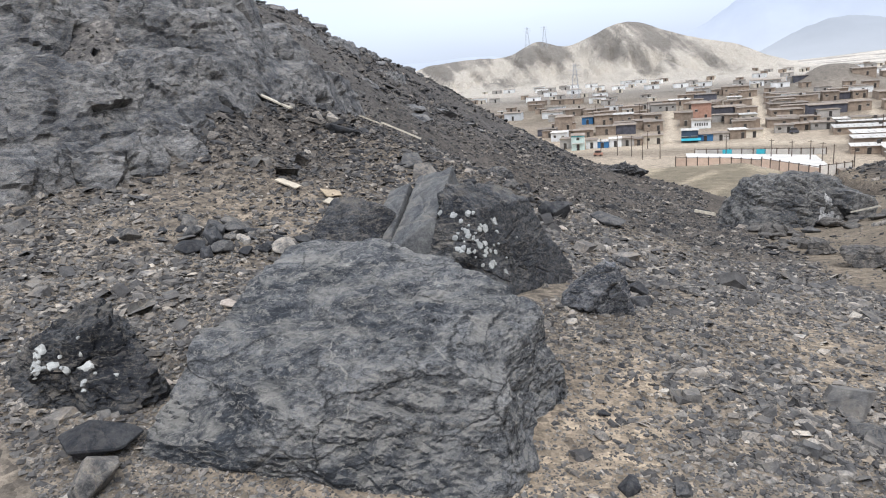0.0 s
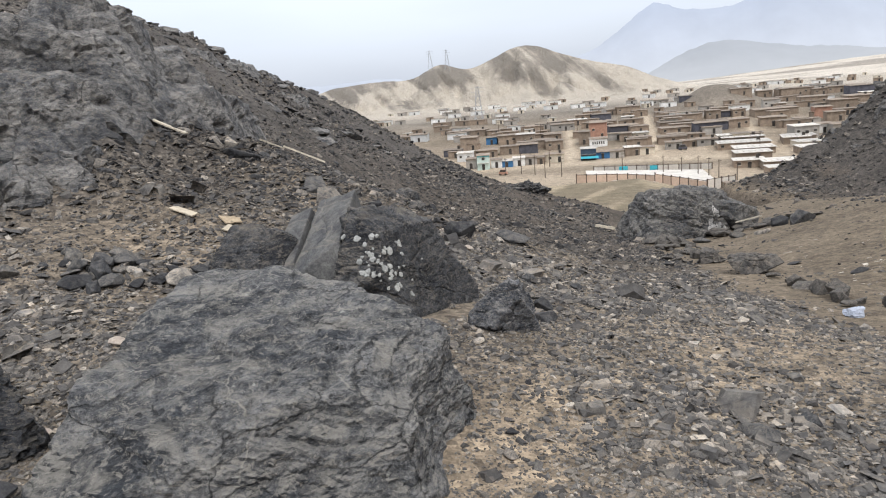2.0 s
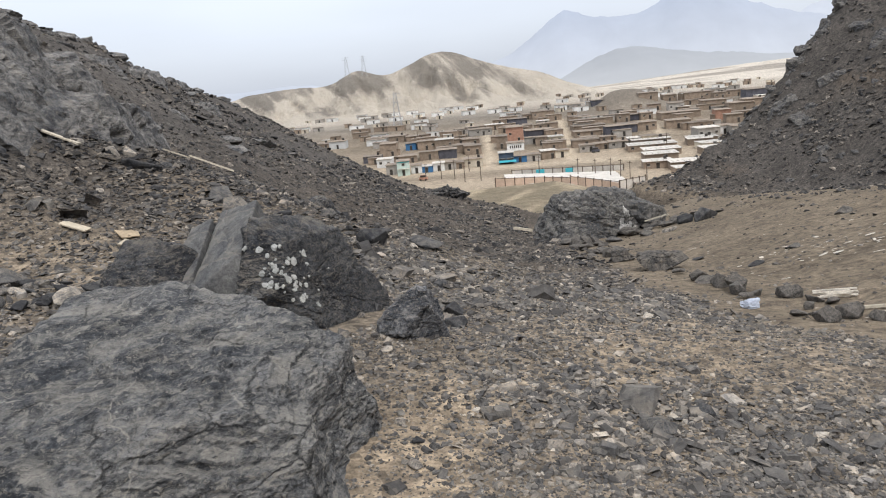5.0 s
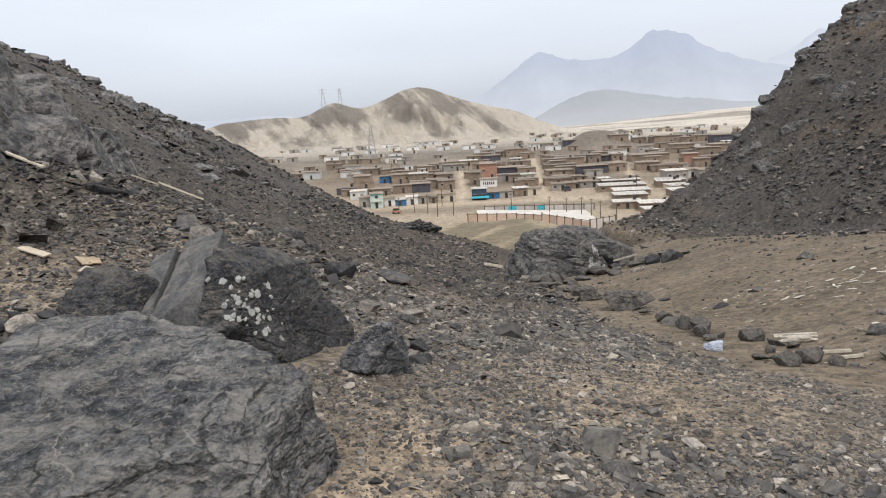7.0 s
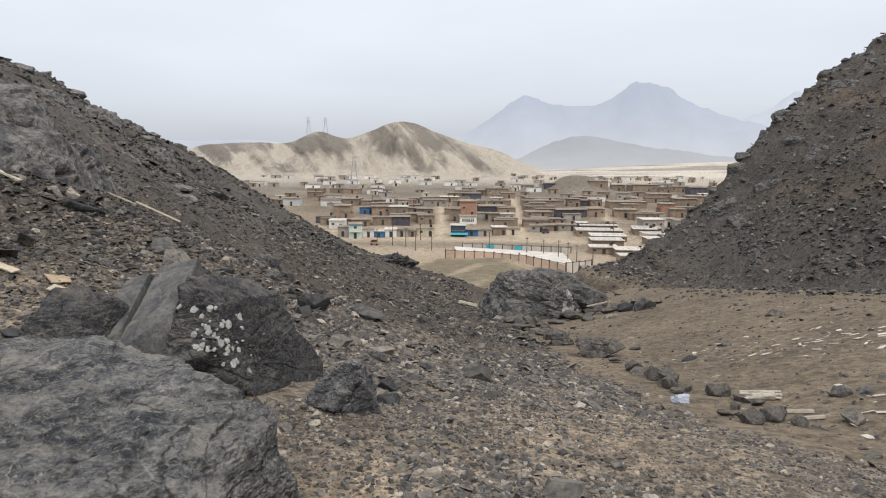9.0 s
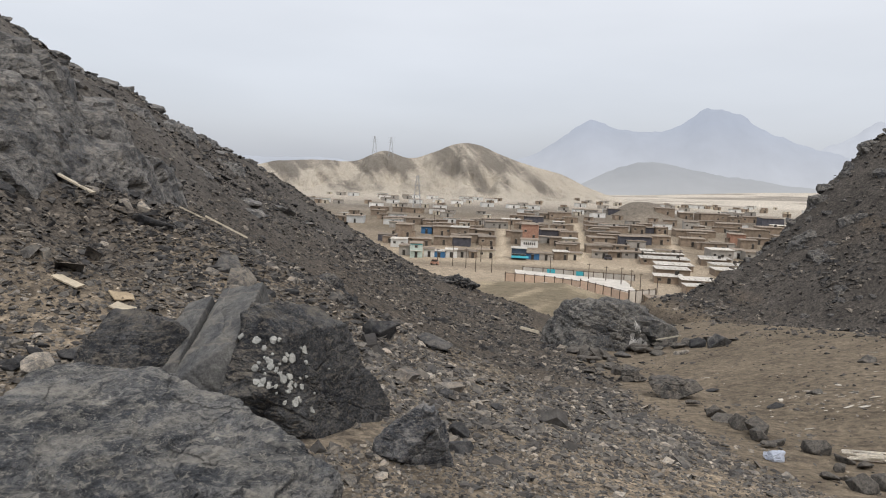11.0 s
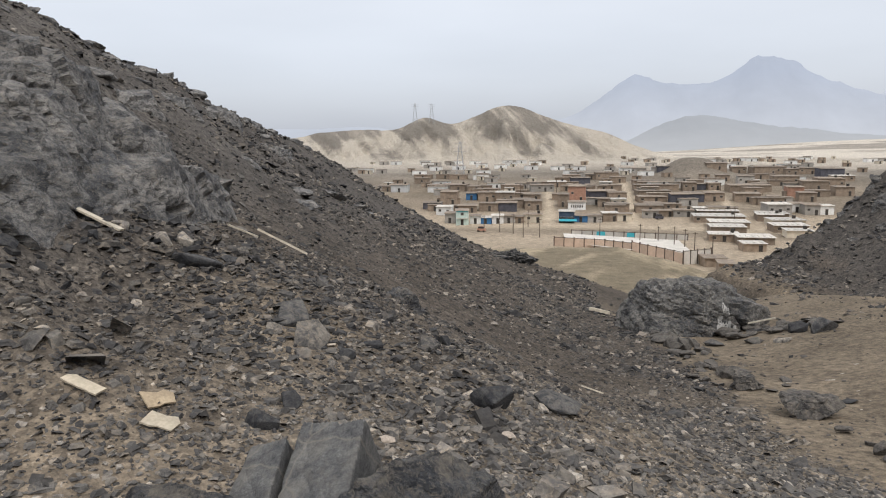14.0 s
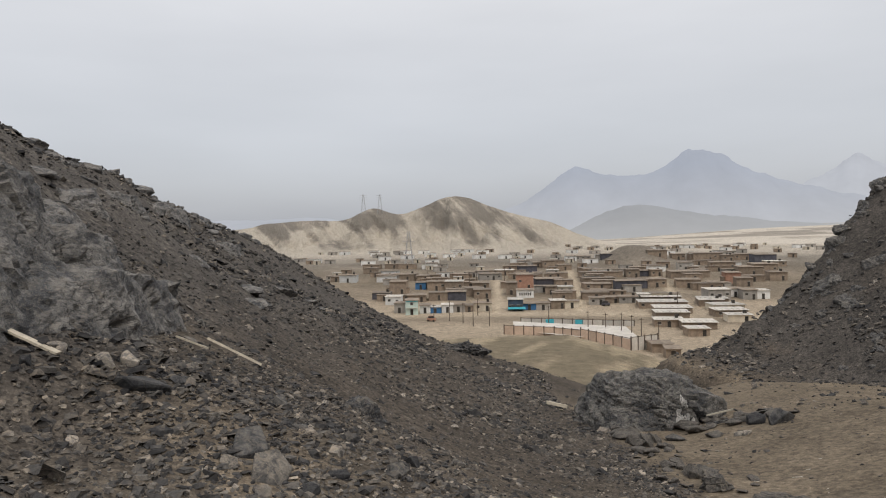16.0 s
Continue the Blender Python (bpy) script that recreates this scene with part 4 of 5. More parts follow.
# ---- loose stones: a few shapes, shared ----
def stone_shape(seed, flat):
    rng = random.Random(seed)
    bm = bmesh.new()
    for _ in range(15):
        v = Vector((rng.gauss(0, 1), rng.gauss(0, 1), rng.gauss(0, 1))).normalized()
        v = Vector((v.x * rng.uniform(0.8, 1.05), v.y * rng.uniform(0.6, 0.85), v.z * flat))
        bm.verts.new(v)
    res = bmesh.ops.convex_hull(bm, input=bm.verts)
    bmesh.ops.delete(bm, geom=[g for g in res["geom_interior"] if isinstance(g, bmesh.types.BMVert)], context="VERTS")
    bmesh.ops.bevel(bm, geom=list(bm.edges), offset=0.035, segments=1, affect="EDGES")
    return from_bm("stone", bm, M_STONE)


STONES = [stone_shape(k, f) for k, f in ((1, 0.42), (2, 0.55), (3, 0.33), (4, 0.7), (5, 0.48), (6, 0.25), (7, 0.62), (8, 0.38), (9, 0.8))]


def stone(x, y, size, shape=0, turn=0.0, label="angular grey stone lying on the stony ground", tilt=10.0, group="loose stones", sink=0.35, mat=None, name="stone"):
    me = STONES[shape % len(STONES)]
    if mat:
        me = me.copy()
        me.materials[0] = mat
    ob = new(name, me)
    n = ground_normal(x, y)
    q = Vector((0, 0, 1)).rotation_difference(n).to_matrix().to_4x4()
    t = ((shape * 37) % 11 - 5) / 5 * tilt
    z = ground_z(x, y) + size * max(0.12, 0.45 - sink)
    ob.matrix_basis = Matrix.Translation((x, y, z)) @ q @ pose(0, 0, 0, t, -t * 0.6, turn) @ Matrix.Diagonal((size, size, size, 1))
    return tagged(ob, label, "stone", group)


# the line of stones along the edge of the wash
rs = random.Random(17)
for x, y, s, sh in ((3.02, 11.4, 0.16, 7), (3.10, 10.8, 0.15, 1), (3.04, 10.3, 0.19, 3), (3.02, 9.95, 0.25, 1), (3.10, 9.5, 0.23, 6), (3.14, 9.1, 0.26, 3), (3.05, 8.75, 0.18, 8), (3.16, 8.5, 0.27, 1), (3.0, 8.3, 0.18, 7), (3.44, 8.08, 0.27, 8), (3.60, 7.8, 0.26, 1), (3.66, 7.5, 0.17, 0),
                     (3.46, 6.75, 0.27, 8), (3.12, 6.5, 0.25, 3), (3.56, 6.42, 0.18, 6), (3.70, 7.2, 0.20, 1), (3.0, 6.85, 0.15, 4), (3.22, 7.05, 0.18, 1), (3.32, 7.32, 0.15, 8), (3.38, 6.98, 0.14, 3), (2.75, 14.6, 0.22, 3), (2.6, 15.6, 0.24, 6), (2.5, 17.0, 0.28, 1), (2.4, 18.4, 0.28, 7), (2.5, 20.0, 0.32, 3), (2.7, 21.2, 0.34, 1)):
    stone(x, y, s * (0.66 if y < 8.6 else 0.95), sh, rs.uniform(0, 360), "brown-grey stone in the row edging the wash", 12, "stones edging the wash", 0.12, M_ROW, "edging_stone")
for x, y, s, sh in ((4.3, 11.4, 0.17, 0), (5.2, 12.1, 0.16, 4), (4.15, 6.55, 0.19, 3), (4.6, 7.5, 0.17, 6), (4.85, 7.45, 0.18, 2), (18.2, 28.4, 0.45, 5), (6.0, 21.8, 0.42, 6), (6.5, 21.2, 0.50, 3), (3.4, 5.1, 0.16, 1), (5.2, 20.5, 0.35, 2), (4.6, 20.9, 0.30, 4), (3.6, 21.1, 0.34, 0), (2.6, 22.0, 0.30, 6),
                     (1.8, 25.5, 0.34, 7), (1.2, 27.5, 0.36, 1), (6.9, 23.3, 0.4, 2), (8.0, 9.6, 0.18, 0), (6.3, 8.6, 0.13, 4), (7.4, 14.8, 0.22, 3), (4.0, 13.6, 0.20, 5), (2.9, 16.2, 0.24, 6)):
    stone(x, y, s, sh, rs.uniform(0, 360), "dark stone lying on the brown floor of the wash", 12, "stones on the wash")
for k in range(64):
    u = rs.random()
    x, y = 2.25 + 0.75 * rs.random() + 0.35 * rs.gauss(0, 1) * u, 24.6 - 10.5 * u
    stone(x, y, (0.14 + 0.28 * rs.random() ** 2) * (1.2 - 0.5 * u), k, rs.uniform(0, 360), "dark angular rubble stone at the foot of the slope", 20, "rubble along the wash", 0.2, M_ROW, "rubble_stone")
for k in range(22):
    x, y = rs.uniform(4.4, 7.2), 22.9 + rs.uniform(-0.9, 0.6)
    stone(x, y, 0.20 + 0.30 * rs.random() ** 2, (2, 5, 0, 7)[k % 4], rs.uniform(0, 360), "flat dark slab of stone beside the large boulder", 14, "slabs beside the boulder", 0.2, M_ROW, "stone_slab")
for x, y, s, sh in ((-0.40, 4.82, 0.19, 3), (-0.36, 4.50, 0.18, 8), (-0.95, 4.62, 0.14, 6), (-0.60, 4.5, 0.15, 0), (-0.52, 4.9, 0.2, 1), (-0.26, 4.25, 0.05, 1), (0.30, 4.32, 0.062, 4), (-0.14, 6.05, 0.14, 0), (0.36, 3.60, 0.105, 3), (0.44, 3.42, 0.08, 6), (-0.02, 3.72, 0.12, 1), (-0.56, 5.9, 0.16, 6), (1.18, 4.85, 0.07, 2), (0.66, 2.92, 0.17, 0), (0.92, 3.12, 0.13, 6), (-0.30, 2.15, 0.11, 8), (0.36, 3.5, 0.06, 5), (-0.12, 2.2, 0.09, 3), (0.10, 3.9, 0.05, 7), (-0.85, 3.55, 0.09, 4), (-0.66, 3.6, 0.08, 1), (1.5, 4.0, 0.05, 2), (0.8, 4.4, 0.06, 6)):
    stone(x, y, s * 0.62, sh, rs.uniform(0, 360), "angular blue-grey stone on gravel and brown dust")
for k in range(60):
    u = rs.random()
    x, y = -3.9 + 1.35 * u + rs.gauss(0, 0.12), 3.75 + 0.40 * u + rs.gauss(0, 0.16)
    stone(x, y, 0.045 + 0.10 * rs.random() ** 2, k, rs.uniform(0, 360), "angular grey stone in the rubble beside the boulders", 22, "rubble beside the boulders", 0.15, None, "rubble_stone")
stone(-2.80, 7.05, 0.21, 5, 60, "flat grey stone slab tilted on the scree", 30, "", 0.2)
stone(-4.10, 7.6, 0.34, 1, 20, "large greenish-grey stone slab among rubble", 12, "", 0.2)
stone(-3.02, 7.3, 0.26, 2, 100, "dark flat stone on the scree", 14, "", 0.25)
stone(-1.36, 7.05, 0.20, 8, 10, "upright blue-black stone standing in the scree", 30, "", 0.1)
stone(-0.83, 7.6, 0.26, 5, -20, "tan flat stone slab lying on the scree", 8, "", 0.25)
stone(-2.16, 1.62, 0.17, 0, 40, "pale-topped grey stone in the rubble", 10, "", 0.2)
stone(-2.0, 1.45, 0.14, 3, 80, "reddish-grey stone in the rubble", 10, "", 0.2)
for x, y, s in ((-2.27, 2.1, 0.045), (-2.56, 3.0, 0.07), (-1.64, 1.71, 0.05), (-1.9, 5.9, 0.06), (-1.2, 6.6, 0.07)):
    stone(x, y, s, 0, rs.uniform(0, 360), "pale pinkish stone chip on brown soil", 8, "", 0.2, M_PINKISH)
# stones strewn over the slope, thicker in the rubble above the sandy shelf
for k in range(205):
    if k >= 170:
        x, y = rs.gauss(0.25, 0.55), rs.gauss(3.0, 0.5)
        s = rs.uniform(0.018, 0.05)
    elif k < 90:
        x, y = rs.uniform(-6.0, -1.6), rs.uniform(5.6, 10.5)
        s = 0.045 + 0.10 * rs.random() ** 2
    elif k < 140:
        x, y = rs.uniform(-3.2, 2.4), rs.uniform(1.4, 7.5)
        s = rs.uniform(0.02, 0.05)
    else:
        x, y = rs.uniform(-9, 2.0), rs.uniform(10, 26)
        s = rs.uniform(0.06, 0.16)
    stone(x, y, s, k, rs.uniform(0, 360), "angular grey stone lying on the stony ground", 18)


# ---- gravel and scree: uncountable ----
def scree(count, seed):
    rng = np.random.default_rng(seed)
    ang = np.radians(rng.uniform(-44, 62, count))
    r = 1.1 * (58 / 1.1) ** rng.random(count)
    x, y = -0.4 - r * np.sin(ang), 0.4 + r * np.cos(ang)
    in_wash = wash_mask(x, y)
    rubble = np.exp(-((x + 3.6) / 2.2) ** 2 - ((y - 7.6) / 2.4) ** 2)
    patch = fbm(x, y, 2.3, 4, 11.0)
    keep = (1 - 0.93 * in_wash) * np.clip(1.1 - 0.9 * crag(x, y), 0.2, 1) * np.clip(0.78 - 0.9 * patch + 0.6 * rubble, 0.12, 1) * (1 - 0.35 * np.exp(-((x + 3.4) / 1.2) ** 2 - ((y - 4.7) / 0.7) ** 2))
    keep = keep * (1 - 0.55 * np.exp(-((x - 0.95 - 0.25 * (y - 4.5)) / 0.8) ** 2 - ((y - 4.8) / 2.0) ** 2))
    ok = rng.random(count) < keep
    # none under the boulders' middles
    for bx, by, br in ((-1.38, 2.62, 0.75), (-1.4, 4.35, 0.6), (3.95, 24.3, 1.6)):
        ok &= np.hypot(x - bx, y - by) > br
    x, y, r, rubble, patch = x[ok], y[ok], r[ok], rubble[ok], patch[ok]
    n = len(x)
    s = np.exp(rng.normal(0, 0.55, n)) * (0.0040 + 0.00125 * r) * (1 + 0.95 * rubble) * (0.72 + 0.5 * ramp(-patch, -0.1, 0.4) + 0.75 * np.exp(-((x - 0.25) / 0.7) ** 2 - ((y - 3.1) / 0.7) ** 2))
    s = np.clip(s * (1 + 0.2 * ramp(r, 8, 35)), 0.004, 0.20)
    z = height(x, y)
    c = np.array([[a, b, d] for a in (-1, 1) for b in (-1, 1) for d in (-1, 1)], float)
    p = c[None] * (1 + rng.uniform(-0.42, 0.25, (n, 8, 3)))
    top = c[:, 2] > 0
    p[:, top, :2] *= rng.uniform(0.45, 0.95, (n, 1, 2))
    p *= np.stack([np.ones(n), rng.uniform(0.5, 0.95, n), rng.uniform(0.12, 0.42, n)], -1)[:, None]
    p *= s[:, None, None]
    tx, ty, tz = rng.normal(0, 0.35, n), rng.normal(0, 0.35, n), rng.uniform(0, 6.283, n)
    for a, i, j in ((tx, 1, 2), (ty, 2, 0), (tz, 0, 1)):
        ca, sa = np.cos(a)[:, None], np.sin(a)[:, None]
        u, w = p[:, :, i].copy(), p[:, :, j].copy()
        p[:, :, i], p[:, :, j] = ca * u - sa * w, sa * u + ca * w
    p += np.stack([x, y, z + s * 0.16], -1)[:, None]
    # the side that lies on the ground is left open
    q = np.array([[0, 1, 3, 2], [4, 6, 7, 5], [0, 4, 5, 1], [2, 3, 7, 6], [1, 5, 7, 3]])
    f = (np.arange(n)[:, None, None] * 8 + q[None]).reshape(-1, 4)
    me = mesh_from("gravel", p.reshape(-1, 3), f, M_GRAVEL)
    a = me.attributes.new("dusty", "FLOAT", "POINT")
    a.data.foreach_set("value", np.repeat(ground_tone(x, y), 8).astype(np.float32))
    return me


tagged(new("gravel", scree(290000, 2)), "angular dark grey and brown gravel and scree covering the slope", "gravel", kind="stuff")


# ---- boards, sticks and litter ----
def board(name, x0, y0, x1, y1, wide, thick, mat, label, lift=0.02, category="plank"):
    """A weathered board lying between two places on the ground, its ends split and uneven."""
    a = Vector((x0, y0, ground_z(x0, y0) + lift))
    b = Vector((x1, y1, ground_z(x1, y1) + lift))
    d = b - a
    bm = bmesh.new()
    n, rng = 6, random.Random(int(abs(x0 * 91 + y0 * 57)))
    rings = []
    for k in range(n + 1):
        t = k / n
        w = wide * (0.5 + 0.04 * rng.uniform(-1, 1))
        h = thick / 2
        off = rng.uniform(-0.04, 0.04) * wide
        ex = rng.uniform(-0.03, 0.03) * d.length if k in (0, n) else 0
        rings.append([bm.verts.new((t * d.length + ex * s, off + w * u, h * v)) for s, u, v in ((1, -1, -1), (-1, 1, -1), (-1, 1, 1), (1, -1, 1))])
    for p, q in zip(rings, rings[1:]):
        for i in range(4):
            bm.faces.new((p[i], p[(i + 1) % 4], q[(i + 1) % 4], q[i]))
    bm.faces.new(rings[0][::-1])
    bm.faces.new(rings[-1])
    bmesh.ops.recalc_face_normals(bm, faces=bm.faces)
    ob = new(name, from_bm(name, bm, mat))
    m = ground_normal((x0 + x1) / 2, (y0 + y1) / 2)
    ex = d.normalized()
    ez = (m - ex * m.dot(ex)).normalized()
    ey = ez.cross(ex)
    ob.matrix_basis = Matrix.Translation(a) @ Matrix((ex, ey, ez)).transposed().to_4x4()
    return tagged(ob, label, category)


board("plank", -4.95, 7.20, -4.50, 7.25, 0.075, 0.018, M_WOOD, "pale weathered plank lying on the rubble", 0.05)
board("plank", -3.60, 5.32, -3.38, 5.30, 0.07, 0.012, M_PLY, "short pale wooden board on brown soil", 0.03)
board("stick", -4.90, 10.85, -4.10, 10.55, 0.03, 0.028, M_WOOD, "long thin pale stick lying on the scree", 0.07, "stick")
board("stick", -4.78, 9.75, -4.50, 9.95, 0.02, 0.02, M_WOOD, "thin grey stick lying on the scree", 0.06, "stick")
board("plank", 0.75, 29.3, 1.55, 29.4, 0.22, 0.12, M_WOOD, "pale thick board lying at the foot of the slope", 0.14)
board("plank", 4.9, 22.6, 5.9, 22.4, 0.10, 0.07, M_OUT, "weathered timber lying in front of the dark boulder", 0.10)
board("plank", 5.0, 22.9, 5.8, 23.0, 0.05, 0.04, M_WOOD, "thin pale pole leaning in the rubble", 0.30)
board("stick", -0.42, 11.9, -0.10, 11.95, 0.05, 0.02, M_WOOD, "pale splinter of wood on the scree", 0.03, "stick")
board("stick", 3.66, 6.72, 4.0, 6.75, 0.035, 0.03, M_WOOD, "straight pale stick on the floor of the wash", 0.03, "stick")
board("stick", 3.75, 7.05, 4.02, 7.0, 0.035, 0.03, M_WOOD, "short pale stick on the floor of the wash", 0.03, "stick")
rp = random.Random(41)
for k in range(9):
    oy = rp.uniform(-0.14, 0.14)
    board("stick", 3.72 + rp.uniform(-0.06, 0.06), 7.95 + oy, 4.10 + rp.uniform(-0.12, 0.06), 7.80 + oy * 0.6 + rp.uniform(-0.08, 0.08), 0.024, 0.016, M_CHIP, "pale stick in a loose heap on the wash", 0.02 + 0.010 * k, "stick")["group"] = "heap of sticks"


def card(x, y, size, turn, mat, label):
    """A torn flat piece of board."""
    rng = random.Random(int(size * 1000))
    bm = bmesh.new()
    pts = [(a * size + rng.uniform(-0.1, 0.1) * size, b * size + rng.uniform(-0.1, 0.1) * size) for a, b in ((-1, -0.75), (-0.3, -0.85), (0.1, -0.6), (0.9, -0.75), (1.15, 0.3), (0.8, 0.8), (0.2, 0.6), (-0.9, 0.75))]
    n = len(pts)
    lo, hi = [bm.verts.new((*p, -0.005)) for p in pts], [bm.verts.new((*p, 0.005)) for p in pts]
    bm.faces.new(hi)
    bm.faces.new(lo[::-1])
    for k in range(n):
        bm.faces.new((lo[k], lo[(k + 1) % n], hi[(k + 1) % n], hi[k]))
    ob = new("board_scrap", from_bm("board_scrap", bm, mat))
    q = Vector((0, 0, 1)).rotation_difference(ground_normal(x, y)).to_matrix().to_4x4()
    ob.matrix_basis = Matrix.Translation((x, y, ground_z(x, y) + 0.03)) @ q @ pose(0, 0, 0, 4, 3, turn)
    return tagged(ob, label, "scrap")


card(-3.02, 5.28, 0.085, 10, M_PLY, "pale torn scrap of plywood on the soil")
card(-3.14, 5.46, 0.09, 60, M_CARD, "tan torn scrap of board on the soil")


def crumpled_bag(x, y):
    v, f = rock_shape(random_planes(random.Random(77), 16), (0.12, 0.08, 0.055), 3.3, 4, 0.04, 0.03)
    ob = new("plastic_bag", mesh_from("plastic_bag", v, f, M_BAG))
    ob.matrix_basis = pose(x, y, ground_z(x, y) + 0.05, 0, 0, 15)
    return tagged(ob, "crumpled white and blue plastic bag on the ground", "plastic bag")


crumpled_bag(2.80, 7.6)

# splinters and flakes strewn white over the wash
CHIPS = []
for k in range(5):
    rng = random.Random(60 + k)
    bm = bmesh.new()
    box(bm, 0, 0, 0, 1, 0.16 + 0.09 * k, 0.05)
    for vtx in bm.verts:
        vtx.co += Vector((rng.uniform(-0.12, 0.12), rng.uniform(-0.04, 0.04), rng.uniform(-0.008, 0.008)))
    CHIPS.append(from_bm("wood_splinter", bm, M_CHIP))
rc = random.Random(91)
for k in range(295):
    if k < 215:
        t = rc.random()
        x, y = 4.6 + 3.8 * t + rc.gauss(0, 0.5), 11.6 - 1.6 * t + rc.gauss(0, 0.75)
    elif k < 260:
        x, y = rc.uniform(3.6, 9.5), rc.uniform(6.2, 17)
    else:
        x, y = 5.0 + rc.gauss(0, 0.5), 6.4 + rc.gauss(0, 0.5)
    s = rc.choice((0.025, 0.03, 0.04, 0.055, 0.08, 0.15))
    ob = new("wood_splinter", CHIPS[k % 5])
    q = Vector((0, 0, 1)).rotation_difference(ground_normal(x, y)).to_matrix().to_4x4()
    ob.matrix_basis = Matrix.Translation((x, y, ground_z(x, y) + 0.012)) @ q @ pose(0, 0, 0, 0, 0, rc.gauss(0, 40)) @ Matrix.Diagonal((s, s, s, 1))
    tagged(ob, "bleached splinter of wood on the brown wash", "wood splinter", "splinters strewn over the wash")


# ---- the settlement ----
WALLS = {
    "mint": plain_material("mint_paint", (0.55, 0.66, 0.60), 0.9, 0.15, 0.6),
    "white": plain_material("white_paint", (0.68, 0.68, 0.66), 0.9, 0.15, 0.6),
    "cream": plain_material("cream_paint", (0.58, 0.52, 0.42), 0.9, 0.15, 0.6),
    "grey": plain_material("bare_cement", (0.34, 0.32, 0.29), 0.9, 0.2, 0.6),
    "brown": plain_material("woven_mat_and_board", (0.27, 0.215, 0.165), 0.95, 0.25, 0.8),
    "brick": plain_material("red_brick_wall", (0.34, 0.20, 0.145), 0.95, 0.2, 0.8),
    "blue": plain_material("blue_paint", (0.06, 0.17, 0.34), 0.8, 0.15, 0.6),
    "navy": plain_material("dark_shop_front", (0.055, 0.075, 0.11), 0.8, 0.2, 0.6),
    "dark": plain_material("dark_tarpaulin", (0.085, 0.085, 0.10), 0.8, 0.3, 0.6),
    "tent": plain_material("pale_canvas", (0.45, 0.46, 0.46), 0.9, 0.1, 0.6),
}
WALLS["sign"] = WALLS["white"]
WORDS = {"mint": "mint-green painted two-storey house", "white": "white painted single-storey house", "cream": "cream painted single-storey house", "grey": "bare cement single-storey house", "brown": "brown board shack on a dusty lot", "brick": "unplastered red-brown brick house", "blue": "blue painted shack beside the dirt road", "navy": "dark blue shop with a white roof", "dark": "dark shack covered with tarpaulin", "tent": "shack under a pale canvas roof", "sign": "white wall with dark lettering above the road"}
M_TIN = plain_material("sun_bleached_tin_roof", (0.50, 0.475, 0.43), 0.7, 0.25, 0.5)
M_RUST = plain_material("brown_tin_roof", (0.235, 0.195, 0.155), 0.8, 0.3, 0.5)
M_HOLE = plain_material("dark_opening", (0.05, 0.045, 0.04), 0.7, 0.2, 1)
M_FRAME = plain_material("window_frame_paint", (0.42, 0.40, 0.36), 0.8, 0.1, 1)
M_TURQ = plain_material("turquoise_awning", (0.06, 0.36, 0.44), 0.7, 0.12, 1)
M_POST = plain_material("dark_brown_post", (0.10, 0.075, 0.06), 0.85, 0.2, 2)
M_PINK = plain_material("peach_wall_panel", (0.56, 0.43, 0.335), 0.9, 0.12, 0.8)
M_PALE = plain_material("pale_concrete", (0.54, 0.515, 0.47), 0.9, 0.15, 0.4)
rh = random.Random(23)


